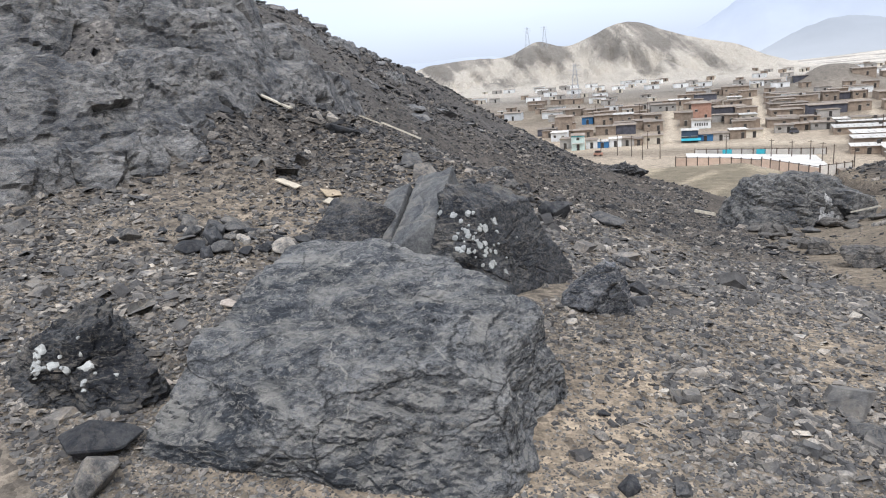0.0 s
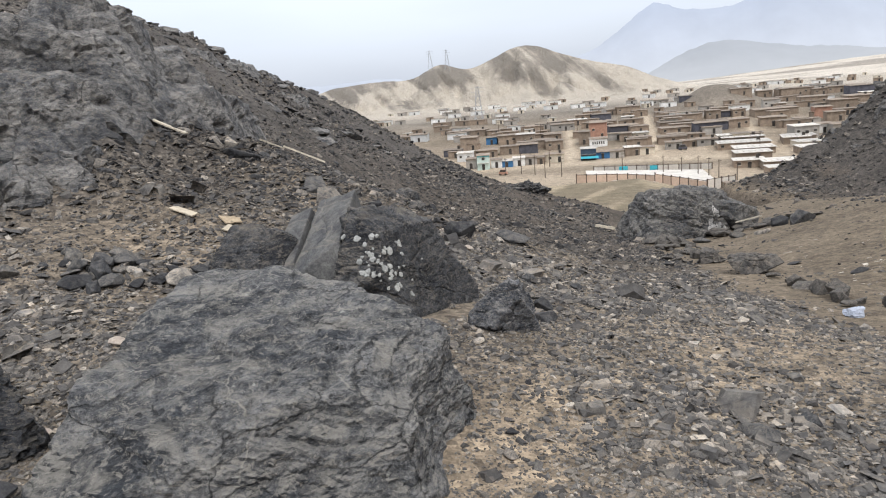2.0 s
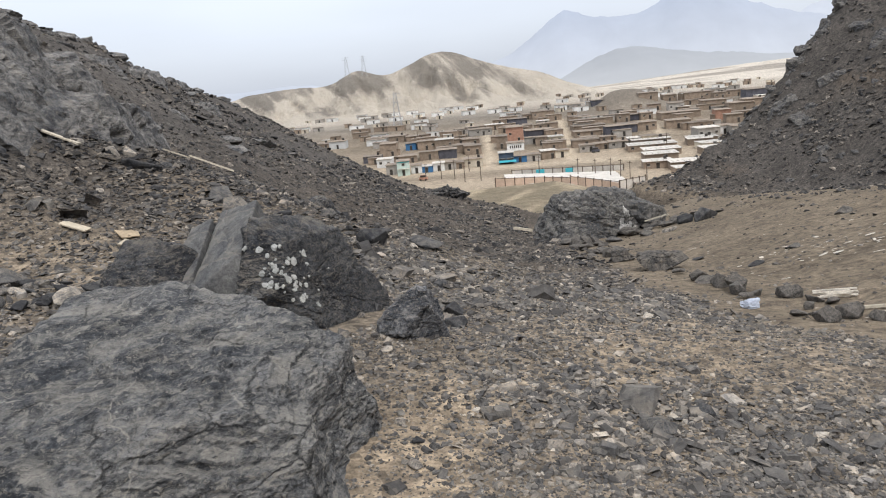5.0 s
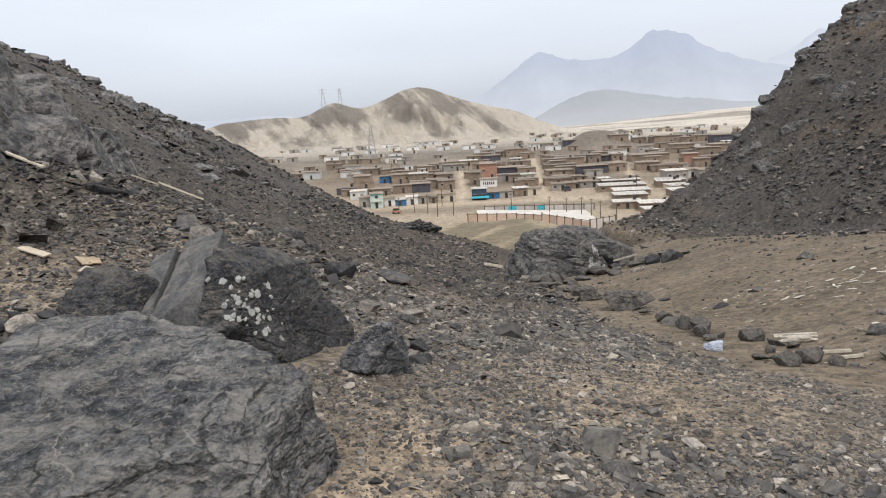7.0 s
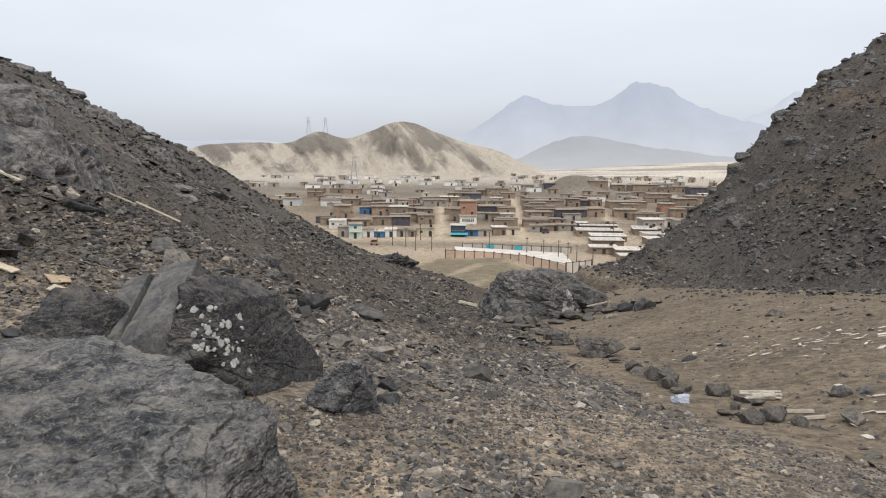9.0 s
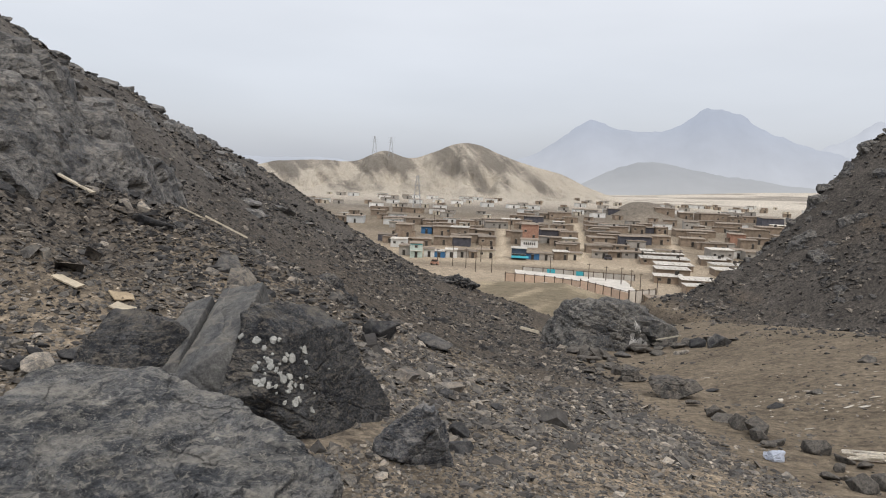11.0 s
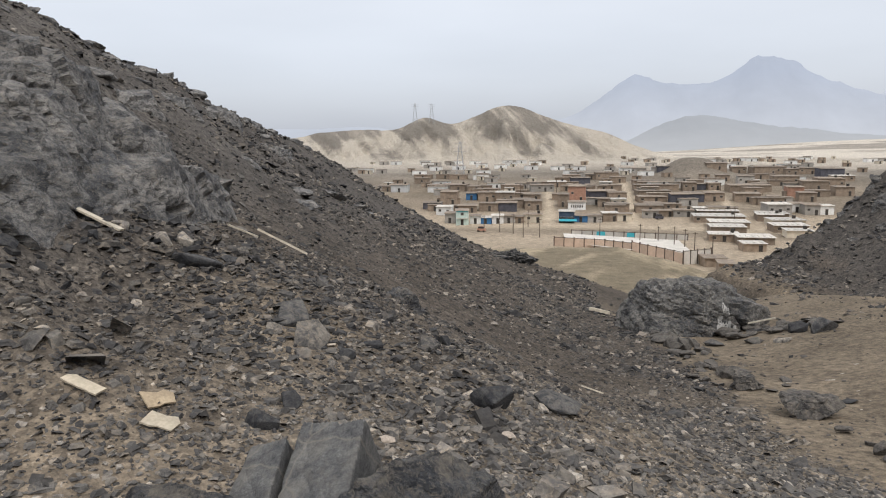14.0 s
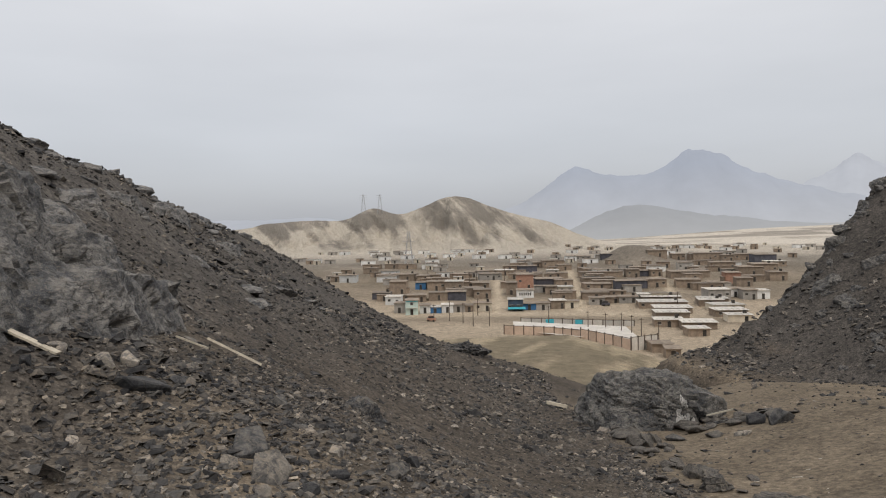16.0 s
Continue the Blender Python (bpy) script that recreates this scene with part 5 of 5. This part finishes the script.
def house(x, y, wide, deep, tall, kind, storeys, roof):
    """A shack or house: walls, roof sheet, doors and windows with frames, and the parts that its kind has."""
    ob = new("house")
    lo = min(ground_z(x + a * wide / 2, y + b * deep / 2) for a in (-1, 1) for b in (-1, 1))
    hi = ground_z(x, y - deep / 2)
    ob.matrix_basis = pose(x, y, hi, 0, 0, rh.uniform(-7, 7))
    tagged(ob, WORDS[kind], "house", "houses of the settlement")
    drop = hi - lo + 0.4
    wm = WALLS[kind]
    bm = bmesh.new()
    top = box(bm, 0, 0, (tall - drop) / 2, wide, deep, tall + drop)
    for v in top:
        if v.co.z > 0 and v.co.y > 0:
            v.co.z += 0.18 * tall * 0.4
    part("wall", bm, wm, ob)
    rm = M_TIN if roof == "tin" and (rh.random() < 0.22 or (x > 48 and y < 263)) else M_RUST
    bm = bmesh.new()
    for v in box(bm, 0, -0.15, tall + 0.08, wide + 0.5, deep + 0.8, 0.12):
        if v.co.y > 0:
            v.co.z += 0.18 * tall * 0.4 + 0.03
        v.co.z += rh.uniform(-0.04, 0.04)
    sheet_ = part("roof", bm, rm if roof == "tin" else M_RUST, ob)
    if roof == "tin":
        for k in range(max(2, int(wide / 1.6))):
            part("roof_batten", boxed(-wide / 2 + (k + 0.5) * wide / max(2, int(wide / 1.6)), -0.1, tall + 0.22, 0.10, deep * 0.8, 0.08), M_RUST, sheet_)
    front = -deep / 2
    bays = max(1, int(wide / 2.6))
    for s in range(storeys):
        z0 = s * tall / storeys
        ht = tall / storeys
        for k in range(bays):
            cx = -wide / 2 + (k + 0.5) * wide / bays
            if kind in ("dark", "sign"):
                continue
            if (k == bays // 2 and s == 0) or (kind == "navy" and s == 0):
                w = 1.0 if kind != "navy" else wide / bays * 0.8
                d = part("door", boxed(cx, front - 0.03, z0 + min(2.05, ht * 0.82) / 2, w, 0.06, min(2.05, ht * 0.82)), M_HOLE, ob)
                part("door_frame", boxed(cx, front - 0.05, z0 + min(2.05, ht * 0.82) + 0.05, w + 0.2, 0.1, 0.1), M_FRAME, d)
            elif rh.random() < (0.85 if kind in ("mint", "white", "cream", "grey") else 0.35):
                d = part("window", boxed(cx, front - 0.03, z0 + ht * 0.58, 1.0, 0.06, 0.8), M_HOLE, ob)
                part("window_frame", boxed(cx, front - 0.05, z0 + ht * 0.58 + 0.45, 1.2, 0.1, 0.1), M_FRAME, d)
                part("window_sill", boxed(cx, front - 0.06, z0 + ht * 0.58 - 0.45, 1.2, 0.12, 0.1), M_FRAME, d)
    if kind == "navy":
        bm = bmesh.new()
        for v in box(bm, 0.4, front - 1.2, tall * 0.34, wide * 1.15, 2.4, 0.08):
            v.co.z += 0.22 * (v.co.y - front)
        part("awning", bm, M_TURQ, ob, "sagging turquoise awning")
    if kind == "sign":
        for k in range(6):
            part("lettering_bar", boxed(-wide * 0.3 + k * wide * 0.12, front - 0.03, tall * 0.5, wide * 0.07, 0.04, tall * 0.34), M_HOLE, ob)
    if kind == "mint":
        part("balcony", boxed(0, front - 0.5, tall / 2, wide * 0.9, 1.0, 0.14), M_PALE, ob)
        part("upper_band", boxed(0, front - 0.03, tall * 0.95, wide, 0.08, 0.3), M_TURQ, ob)
    if wide > 6 and roof == "tin" and rh.random() < 0.5:
        part("water_tank", boxed(wide * 0.3, deep * 0.1, tall + 0.75, 0.9, 0.9, 1.0), M_HOLE, ob)
    return ob


house(-30.9, 240.2, 4.4, 4.5, 5.0, "mint", 2, "flat")
house(-35.6, 245.1, 3.7, 4.5, 3.5, "grey", 1, "tin")
house(-26.5, 243.2, 3.8, 4.5, 2.8, "white", 1, "tin")
house(-22.7, 243.7, 4.0, 4.5, 2.2, "blue", 1, "tin")
house(-18.7, 245.1, 4.1, 4.5, 2.8, "white", 1, "tin")
house(-14.6, 247.1, 4.5, 4.5, 2.7, "grey", 1, "tin")
house(-10.9, 247.1, 2.9, 4.5, 2.3, "brown", 1, "tin")
house(-6.2, 249.2, 6.6, 4.6, 2.9, "cream", 1, "tin")
house(5.8, 251.1, 5.4, 4.5, 4.0, "navy", 1, "tin")
house(11.0, 253.2, 4.8, 4.5, 2.3, "blue", 1, "flat")
house(15.9, 253.2, 5.0, 4.5, 2.5, "grey", 1, "tin")
house(21.3, 255.2, 5.5, 4.5, 3.0, "brown", 1, "tin")
house(26.6, 255.2, 5.1, 4.5, 2.5, "cream", 1, "tin")
house(36.4, 260.5, 5.6, 4.5, 2.6, "grey", 1, "tin")
house(42.1, 262.6, 5.2, 4.5, 2.2, "brown", 1, "flat")
house(48.0, 261.2, 6.9, 4.8, 2.4, "grey", 1, "tin")
house(54.7, 264.7, 5.0, 4.5, 2.4, "grey", 1, "tin")
house(60.0, 264.2, 5.9, 4.5, 2.6, "cream", 1, "tin")
house(65.5, 265.3, 4.6, 4.5, 2.2, "brown", 1, "tin")
house(-42.2, 287.9, 7.1, 5.0, 5.2, "brown", 1, "tin")
house(-32.5, 269.9, 7.4, 5.2, 2.7, "brown", 1, "tin")
house(-34.4, 301.3, 4.7, 4.5, 3.0, "blue", 1, "flat")
house(-27.3, 298.8, 7.9, 5.5, 3.9, "brown", 1, "flat")
house(-19.2, 297.0, 7.8, 5.5, 4.4, "brown", 1, "tin")
house(-17.3, 274.0, 8.2, 5.7, 3.4, "dark", 1, "flat")
house(-7.9, 304.2, 7.5, 5.3, 2.8, "brown", 1, "flat")
house(-6.8, 278.6, 6.9, 4.8, 3.5, "brown", 1, "flat")
house(11.4, 299.8, 7.2, 5.0, 6.5, "brick", 1, "flat")
house(10.5, 278.1, 6.9, 4.8, 3.2, "sign", 1, "flat")
house(5.4, 285.9, 4.3, 4.5, 5.0, "brown", 1, "flat")
house(22.4, 312.0, 12.3, 8.6, 3.1, "dark", 1, "tin")
house(21.3, 283.6, 4.7, 4.5, 3.3, "brown", 1, "flat")
house(27.2, 286.5, 6.2, 4.5, 2.8, "cream", 1, "tin")
house(48.5, 340.1, 18.2, 6.0, 2.5, "brown", 1, "tin")
house(45.4, 319.8, 14.4, 9.0, 2.2, "brown", 1, "tin")
house(41.8, 298.2, 11.3, 7.9, 2.2, "brown", 1, "tin")
house(39.8, 279.6, 6.2, 4.5, 2.5, "dark", 1, "tin")
house(52.0, 292.1, 7.2, 5.1, 3.9, "dark", 1, "flat")
house(58.6, 295.1, 7.3, 5.1, 3.4, "dark", 1, "flat")
house(66.5, 296.5, 7.8, 5.5, 3.4, "brown", 1, "tin")
house(47.2, 366.1, 9.9, 7.0, 2.4, "brown", 1, "flat")
house(65.0, 339.4, 6.4, 4.5, 3.9, "brown", 1, "flat")
house(71.0, 342.1, 4.5, 4.5, 2.8, "dark", 1, "flat")
house(76.1, 339.4, 5.6, 4.5, 3.1, "brown", 1, "flat")
house(89.4, 331.6, 18.0, 9.0, 3.3, "brown", 1, "tin")
house(79.2, 295.4, 9.7, 6.8, 3.4, "brown", 1, "tin")
house(97.3, 366.1, 7.8, 5.5, 4.2, "grey", 1, "tin")
house(125.5, 424.8, 17.4, 9.0, 4.5, "brown", 1, "flat")
house(111.0, 432.7, 8.2, 5.7, 3.6, "brown", 1, "flat")
house(95.7, 422.1, 11.1, 7.8, 3.8, "brown", 1, "flat")
house(115.2, 363.9, 12.0, 8.4, 4.5, "brown", 1, "flat")
house(100.7, 305.8, 6.6, 4.6, 4.5, "brick", 1, "flat")
house(80.9, 265.8, 7.7, 5.4, 3.5, "grey", 1, "tin")
house(89.5, 269.8, 6.7, 4.7, 2.7, "white", 1, "tin")
house(74.8, 250.8, 8.3, 5.8, 2.2, "brown", 1, "tin")
house(87.7, 290.1, 4.8, 4.5, 2.9, "brown", 1, "flat")
house(59.8, 261.7, 14.0, 9.0, 2.2, "brown", 1, "tin")
house(57.9, 250.9, 16.5, 9.0, 2.2, "brown", 1, "tin")
house(58.1, 237.9, 12.1, 8.5, 2.2, "brown", 1, "tin")
house(55.1, 227.1, 10.5, 7.3, 2.2, "brown", 1, "tin")
house(51.0, 214.0, 8.5, 5.9, 2.2, "brown", 1, "tin")
house(146.5, 423.4, 11.1, 7.8, 3.5, "brown", 1, "tin")
house(153.2, 414.0, 8.2, 5.7, 4.1, "brown", 1, "tin")
house(118.5, 335.0, 11.0, 7.7, 4.1, "brown", 1, "flat")
house(46.7, 443.6, 6.9, 4.9, 3.3, "white", 1, "flat")
house(55.0, 445.4, 9.5, 6.7, 2.9, "grey", 1, "flat")
house(31.6, 399.9, 12.5, 8.7, 4.3, "brown", 1, "tin")
house(15.8, 374.2, 9.9, 6.9, 3.4, "dark", 1, "flat")
house(23.7, 401.4, 7.6, 5.3, 3.0, "grey", 1, "flat")
house(68.1, 435.1, 7.2, 5.0, 2.5, "dark", 1, "flat")
house(-57.0, 341.3, 7.9, 5.5, 2.8, "brown", 1, "flat")
house(-47.1, 344.2, 12.4, 8.7, 2.8, "brown", 1, "tin")
house(-37.1, 336.0, 6.1, 4.5, 2.5, "brown", 1, "flat")
house(-73.7, 333.9, 8.3, 5.8, 3.6, "tent", 1, "tin")
house(-83.6, 342.1, 6.2, 4.5, 2.2, "grey", 1, "tin")
house(-4.1, 338.3, 11.1, 7.8, 3.1, "grey", 1, "tin")
house(-47.5, 276.0, 7.3, 5.1, 2.7, "dark", 1, "tin")
house(-40.7, 263.7, 6.1, 4.5, 3.3, "white", 1, "tin")
house(-14.1, 413.3, 5.8, 4.5, 2.2, "grey", 1, "flat")
house(-18.8, 353.0, 11.6, 8.1, 2.3, "brown", 1, "flat")
house(3.4, 360.1, 9.5, 6.6, 2.7, "brown", 1, "tin")
house(19.5, 343.5, 4.8, 4.5, 2.6, "brown", 1, "flat")
house(28.4, 361.2, 6.0, 4.5, 2.4, "grey", 1, "tin")
house(48.9, 356.2, 6.5, 4.5, 2.4, "grey", 1, "flat")
house(91.7, 388.6, 7.1, 4.9, 3.2, "brown", 1, "flat")
house(47.1, 277.9, 6.4, 4.5, 2.2, "brown", 1, "tin")
house(14.4, 424.2, 4.2, 4.5, 2.2, "grey", 1, "flat")
house(80.7, 262.6, 8.5, 6.0, 4.2, "grey", 1, "tin")
house(89.4, 268.9, 4.9, 4.5, 3.2, "white", 1, "tin")
house(92.4, 263.6, 5.3, 4.5, 3.6, "grey", 1, "tin")
house(97.6, 264.6, 4.9, 4.5, 3.2, "white", 1, "tin")
house(101.7, 294.7, 6.6, 4.7, 3.5, "brown", 1, "flat")
house(126.2, 338.5, 11.3, 7.9, 5.0, "brown", 1, "tin")
house(149.5, 399.5, 11.9, 8.4, 4.8, "dark", 1, "tin")
house(124.5, 426.3, 16.8, 9.0, 4.2, "brown", 1, "tin")
house(135.0, 415.3, 6.9, 4.8, 3.5, "brown", 1, "tin")
house(147.6, 378.7, 10.2, 7.1, 2.8, "brown", 1, "tin")
house(121.3, 310.3, 7.6, 5.3, 3.7, "brown", 1, "tin")
house(76.5, 254.3, 10.0, 7.0, 2.2, "brown", 1, "tin")
house(76.7, 240.8, 10.5, 7.3, 2.2, "cream", 1, "tin")
house(73.6, 228.2, 10.2, 7.2, 2.2, "brown", 1, "tin")
house(73.0, 217.7, 7.3, 5.1, 2.2, "cream", 1, "tin")
house(58.0, 207.9, 9.7, 6.8, 2.2, "brown", 1, "tin")
house(54.6, 197.1, 6.0, 4.5, 2.2, "brown", 1, "tin")
house(39.1, 173.9, 5.3, 4.5, 2.2, "brown", 1, "tin")
house(40.1, 166.2, 3.4, 4.5, 2.2, "brown", 1, "flat")


# ---- the walled yard below the road ----
def yard_wall(x0, y0, x1, y1, tall, step, panel, label):
    """Panels between dark posts, with a coping, along a line."""
    ob = new("yard_wall")
    tagged(ob, label, "wall", "walls of the yard")
    d = Vector((x1 - x0, y1 - y0, 0))
    n = max(2, int(d.length / step))
    turn = pose(0, 0, 0, 0, 0, math.degrees(math.atan2(d.y, d.x)))
    for k in range(n):
        t = (k + 0.5) / n
        x, y = x0 + d.x * t, y0 + d.y * t
        z = town_z(x, y)
        part("panel", boxed(x, y, z + tall / 2 - 0.6, d.length / n - 0.28, 0.14, tall + 1.2, turn), panel, ob)
    for k in range(n + 1):
        t = k / n
        x, y = x0 + d.x * t, y0 + d.y * t
        part("post", boxed(x, y, town_z(x, y) + tall / 2 - 0.45, 0.26, 0.26, tall + 1.6, turn), M_POST, ob)
    x, y = (x0 + x1) / 2, (y0 + y1) / 2
    part("coping", boxed(x, y, town_z(x, y) + tall + 0.06, d.length, 0.22, 0.12, turn), M_POST, ob)
    return ob


def town_z(x, y):
    return float(town(np.array([float(x)]), np.array([float(y)]))[0]) + EYE


yard_wall(1.0, 200.9, 15.1, 196.5, 2.4, 2.6, M_PINK, "peach panelled yard wall with dark posts")
yard_wall(15.1, 196.5, 21.9, 191.3, 2.4, 2.6, M_PINK, "peach panelled yard wall with dark posts")
yard_wall(21.9, 191.3, 32.1, 173.8, 2.9, 3.2, M_PINK, "peach panelled yard wall with dark posts")
yard_wall(32.1, 173.8, 39.6, 178.5, 3.3, 2.2, M_PALE, "pale yard wall with dark posts")
yard_wall(6.6, 219.8, 19.4, 217.0, 1.6, 3.0, M_PALE, "low pale back wall of the yard")
yard_wall(19.4, 217.0, 40.5, 212.0, 1.6, 3.0, M_PALE, "low pale back wall of the yard")

for x, y in ((15.5, 217.6), (24.5, 215.6)):
    tagged(new("painted_panel", from_bm("painted_panel", boxed(x, y, town_z(x, y) + 0.9, 2.6, 0.3, 1.3), M_TURQ)), "turquoise painted panel on the back wall of the yard", "panel")

bm = bmesh.new()
n_ = 14
for k in range(n_ - 1):
    for j in range(6):
        def corner(a, b):
            t, s = a / (n_ - 1), b / 6
            px, py = 4 + 33 * t, 202 - 22 * t + 17 * s + 10 * t * s
            return bm.verts.new((px, py, town_z(px, py) + 0.75))
        bm.faces.new([corner(k, j), corner(k + 1, j), corner(k + 1, j + 1), corner(k, j + 1)])
bmesh.ops.remove_doubles(bm, verts=bm.verts, dist=0.01)
tagged(new("yard_paving", from_bm("yard_paving", bm, M_PALE)), "pale bare concrete floor of the walled yard", "paving", kind="structure")


def pole(x, y, tall, label="thin wooden pole standing beside the dirt road"):
    ob = new("pole")
    z = ground_z(x, y)
    bm = bmesh.new()
    bmesh.ops.create_cone(bm, cap_ends=True, segments=8, radius1=0.14, radius2=0.09, depth=tall, matrix=Matrix.Translation((x, y, z + tall / 2)))
    part("shaft", bm, M_POST, ob)
    part("crossbar", boxed(x, y, z + tall - 0.4, 1.3, 0.1, 0.12), M_POST, ob)
    return tagged(ob, label, "pole", "poles along the road")


for x, y, t in ((-16.5, 224, 7), (-12.0, 222, 6.5), (-8.5, 215, 5.5), (-7.6, 236, 6), (-3.4, 216, 6), (-22, 228, 5), (26, 207, 5.5), (38, 190, 6), (36.6, 196, 6), (34.5, 200, 6), (31, 206, 5), (62, 245, 6), (-34, 330, 7), (-20, 300, 7), (-13, 305, 7), (-10, 312, 7), (3, 330, 7), (70, 300, 7), (15, 215, 6), (41, 183, 6)):
    pole(x, y, t)


def vehicle(x, y, turn, mat, label):
    """A small three-wheeled taxi or car: body, roof, wheels."""
    ob = new("parked_vehicle")
    ob.matrix_basis = pose(x, y, ground_z(x, y), 0, 0, turn)
    bm = bmesh.new()
    for v in box(bm, 0, 0, 0.75, 2.9, 1.4, 0.8):
        if v.co.z > 1:
            v.co.x *= 0.85
    part("body", bm, mat, ob)
    bm = bmesh.new()
    for v in box(bm, -0.1, 0, 1.45, 1.9, 1.3, 0.6):
        if v.co.z > 1.5:
            v.co.x *= 0.8
    part("cabin", bm, M_HOLE, ob)
    part("roof", boxed(-0.1, 0, 1.78, 1.6, 1.25, 0.08), mat, ob)
    for a, b in ((-1, -1), (-1, 1), (1, -1), (1, 1)):
        bm = bmesh.new()
        bmesh.ops.create_cone(bm, cap_ends=True, segments=12, radius1=0.32, radius2=0.32, depth=0.2, matrix=pose(a * 0.9, b * 0.68, 0.32, 90))
        part("wheel", bm, M_HOLE, ob)
    return tagged(ob, label, "vehicle")


vehicle(39.0, 256, 10, WALLS["dark"], "small dark vehicle parked on the dirt road")
vehicle(-22.5, 224, -12, WALLS["brick"], "small red-brown vehicle parked on the bare ground")

# far shacks thinning out towards the pale hill
SHACKS = []
for k, (w, d, h) in enumerate(((5, 4, 2.5), (7, 5, 2.6), (4, 4, 2.3), (9, 5, 2.8), (10, 6, 2.6), (7.5, 7, 3.0))):
    bm = bmesh.new()
    box(bm, 0, 0, h / 2 - 0.6, w, d, h + 1.2)
    wall_me = from_bm("wall", bm, WALLS[("brown", "grey", "cream", "white", "brown", "brown")[k]])
    roof_me = from_bm("roof", boxed(0, -0.1, h + 0.06, w + 0.6, d + 0.6, 0.12), M_TIN if k == 2 else M_RUST)
    door_me = from_bm("door", boxed(0.4, -d / 2 - 0.03, 1.0, 1.0, 0.06, 2.0), M_HOLE)
    SHACKS.append((wall_me, roof_me, door_me))
rf = random.Random(71)
made = 0
while made < 75:
    b, d = rf.uniform(-0.19, 0.36), rf.choice((272, 288, 305, 322, 340, 358, 378, 400)) + rf.uniform(-3, 3)
    if abs(b + 0.002) < 0.014 or abs(b - 0.117) < 0.016 or abs(b - 0.245) < 0.02:
        continue
    x, y = b * d, d
    if math.hypot((x - 87) / 20, (y - 440) / 30) < 1.1:
        continue
    ob = new("shack")
    ob.matrix_basis = pose(x, y, ground_z(x, y), 0, 0, rf.uniform(-6, 6))
    for me in SHACKS[rf.choice((0, 0, 4, 4, 5, 1))]:
        p = new(me.name.split(".")[0], me)
        p.parent = ob
    tagged(ob, "low brown board shack crowded among its neighbours", "house", "crowded shacks of the settlement")
    made += 1
made = 0
while made < 150:
    b, d = rf.uniform(-0.30, 0.46), rf.uniform(330, 780)
    if d < 430 and not (-0.26 < b < 0.34):
        continue
    x, y = b * d, d
    if math.hypot((x - 87) / 20, (y - 440) / 30) < 1.05 or (d > 640 and x < 60):
        continue
    ob = new("shack")
    ob.matrix_basis = pose(x, y, ground_z(x, y), 0, 0, rf.uniform(-20, 20))
    for me in SHACKS[rf.randrange(4)]:
        p = new(me.name.split(".")[0], me)
        p.parent = ob
    tagged(ob, "small low shack with a flat roof far off on the plain", "house", "far shacks on the plain")
    made += 1


def pylon(x, y, tall, spread):
    """A lattice tower: four legs, bracing, three cross-arms."""
    ob = new("pylon")
    z = ground_z(x, y) - 0.5
    tagged(ob, "grey steel lattice power pylon on the hillside", "pylon", "power pylons")

    def strut(name, a, b, r):
        a, b = Vector(a), Vector(b)
        m = Matrix.Translation((a + b) / 2) @ (b - a).to_track_quat("Z", "Y").to_matrix().to_4x4()
        bm = bmesh.new()
        bmesh.ops.create_cone(bm, cap_ends=True, segments=5, radius1=r, radius2=r, depth=(b - a).length, matrix=Matrix.Translation((x, y, z)) @ m)
        part(name, bm, M_STEEL, ob)

    def at(k, t):
        w = spread * (1 - t) + 0.5 * t
        return ((1, 1, -1, -1)[k] * w, (1, -1, -1, 1)[k] * w, tall * t)

    for k in range(4):
        strut("leg", at(k, 0), at(k, 1), 0.13)
        for j in range(6):
            strut("brace", at(k, j / 6), at((k + 1) % 4, (j + 1) / 6), 0.07)
    for t in (0.72, 0.84, 0.95):
        strut("cross_arm", (-spread * 1.5, 0, tall * t), (spread * 1.5, 0, tall * t), 0.11)


M_STEEL = plain_material("galvanised_steel", (0.36, 0.37, 0.38), 0.6, 0.1, 1, 0.0, 0.3)
pylon(-54, 415, 22, 2.6)
pylon(-150, 878, 26, 3.2)
pylon(-172, 880, 26, 3.2)
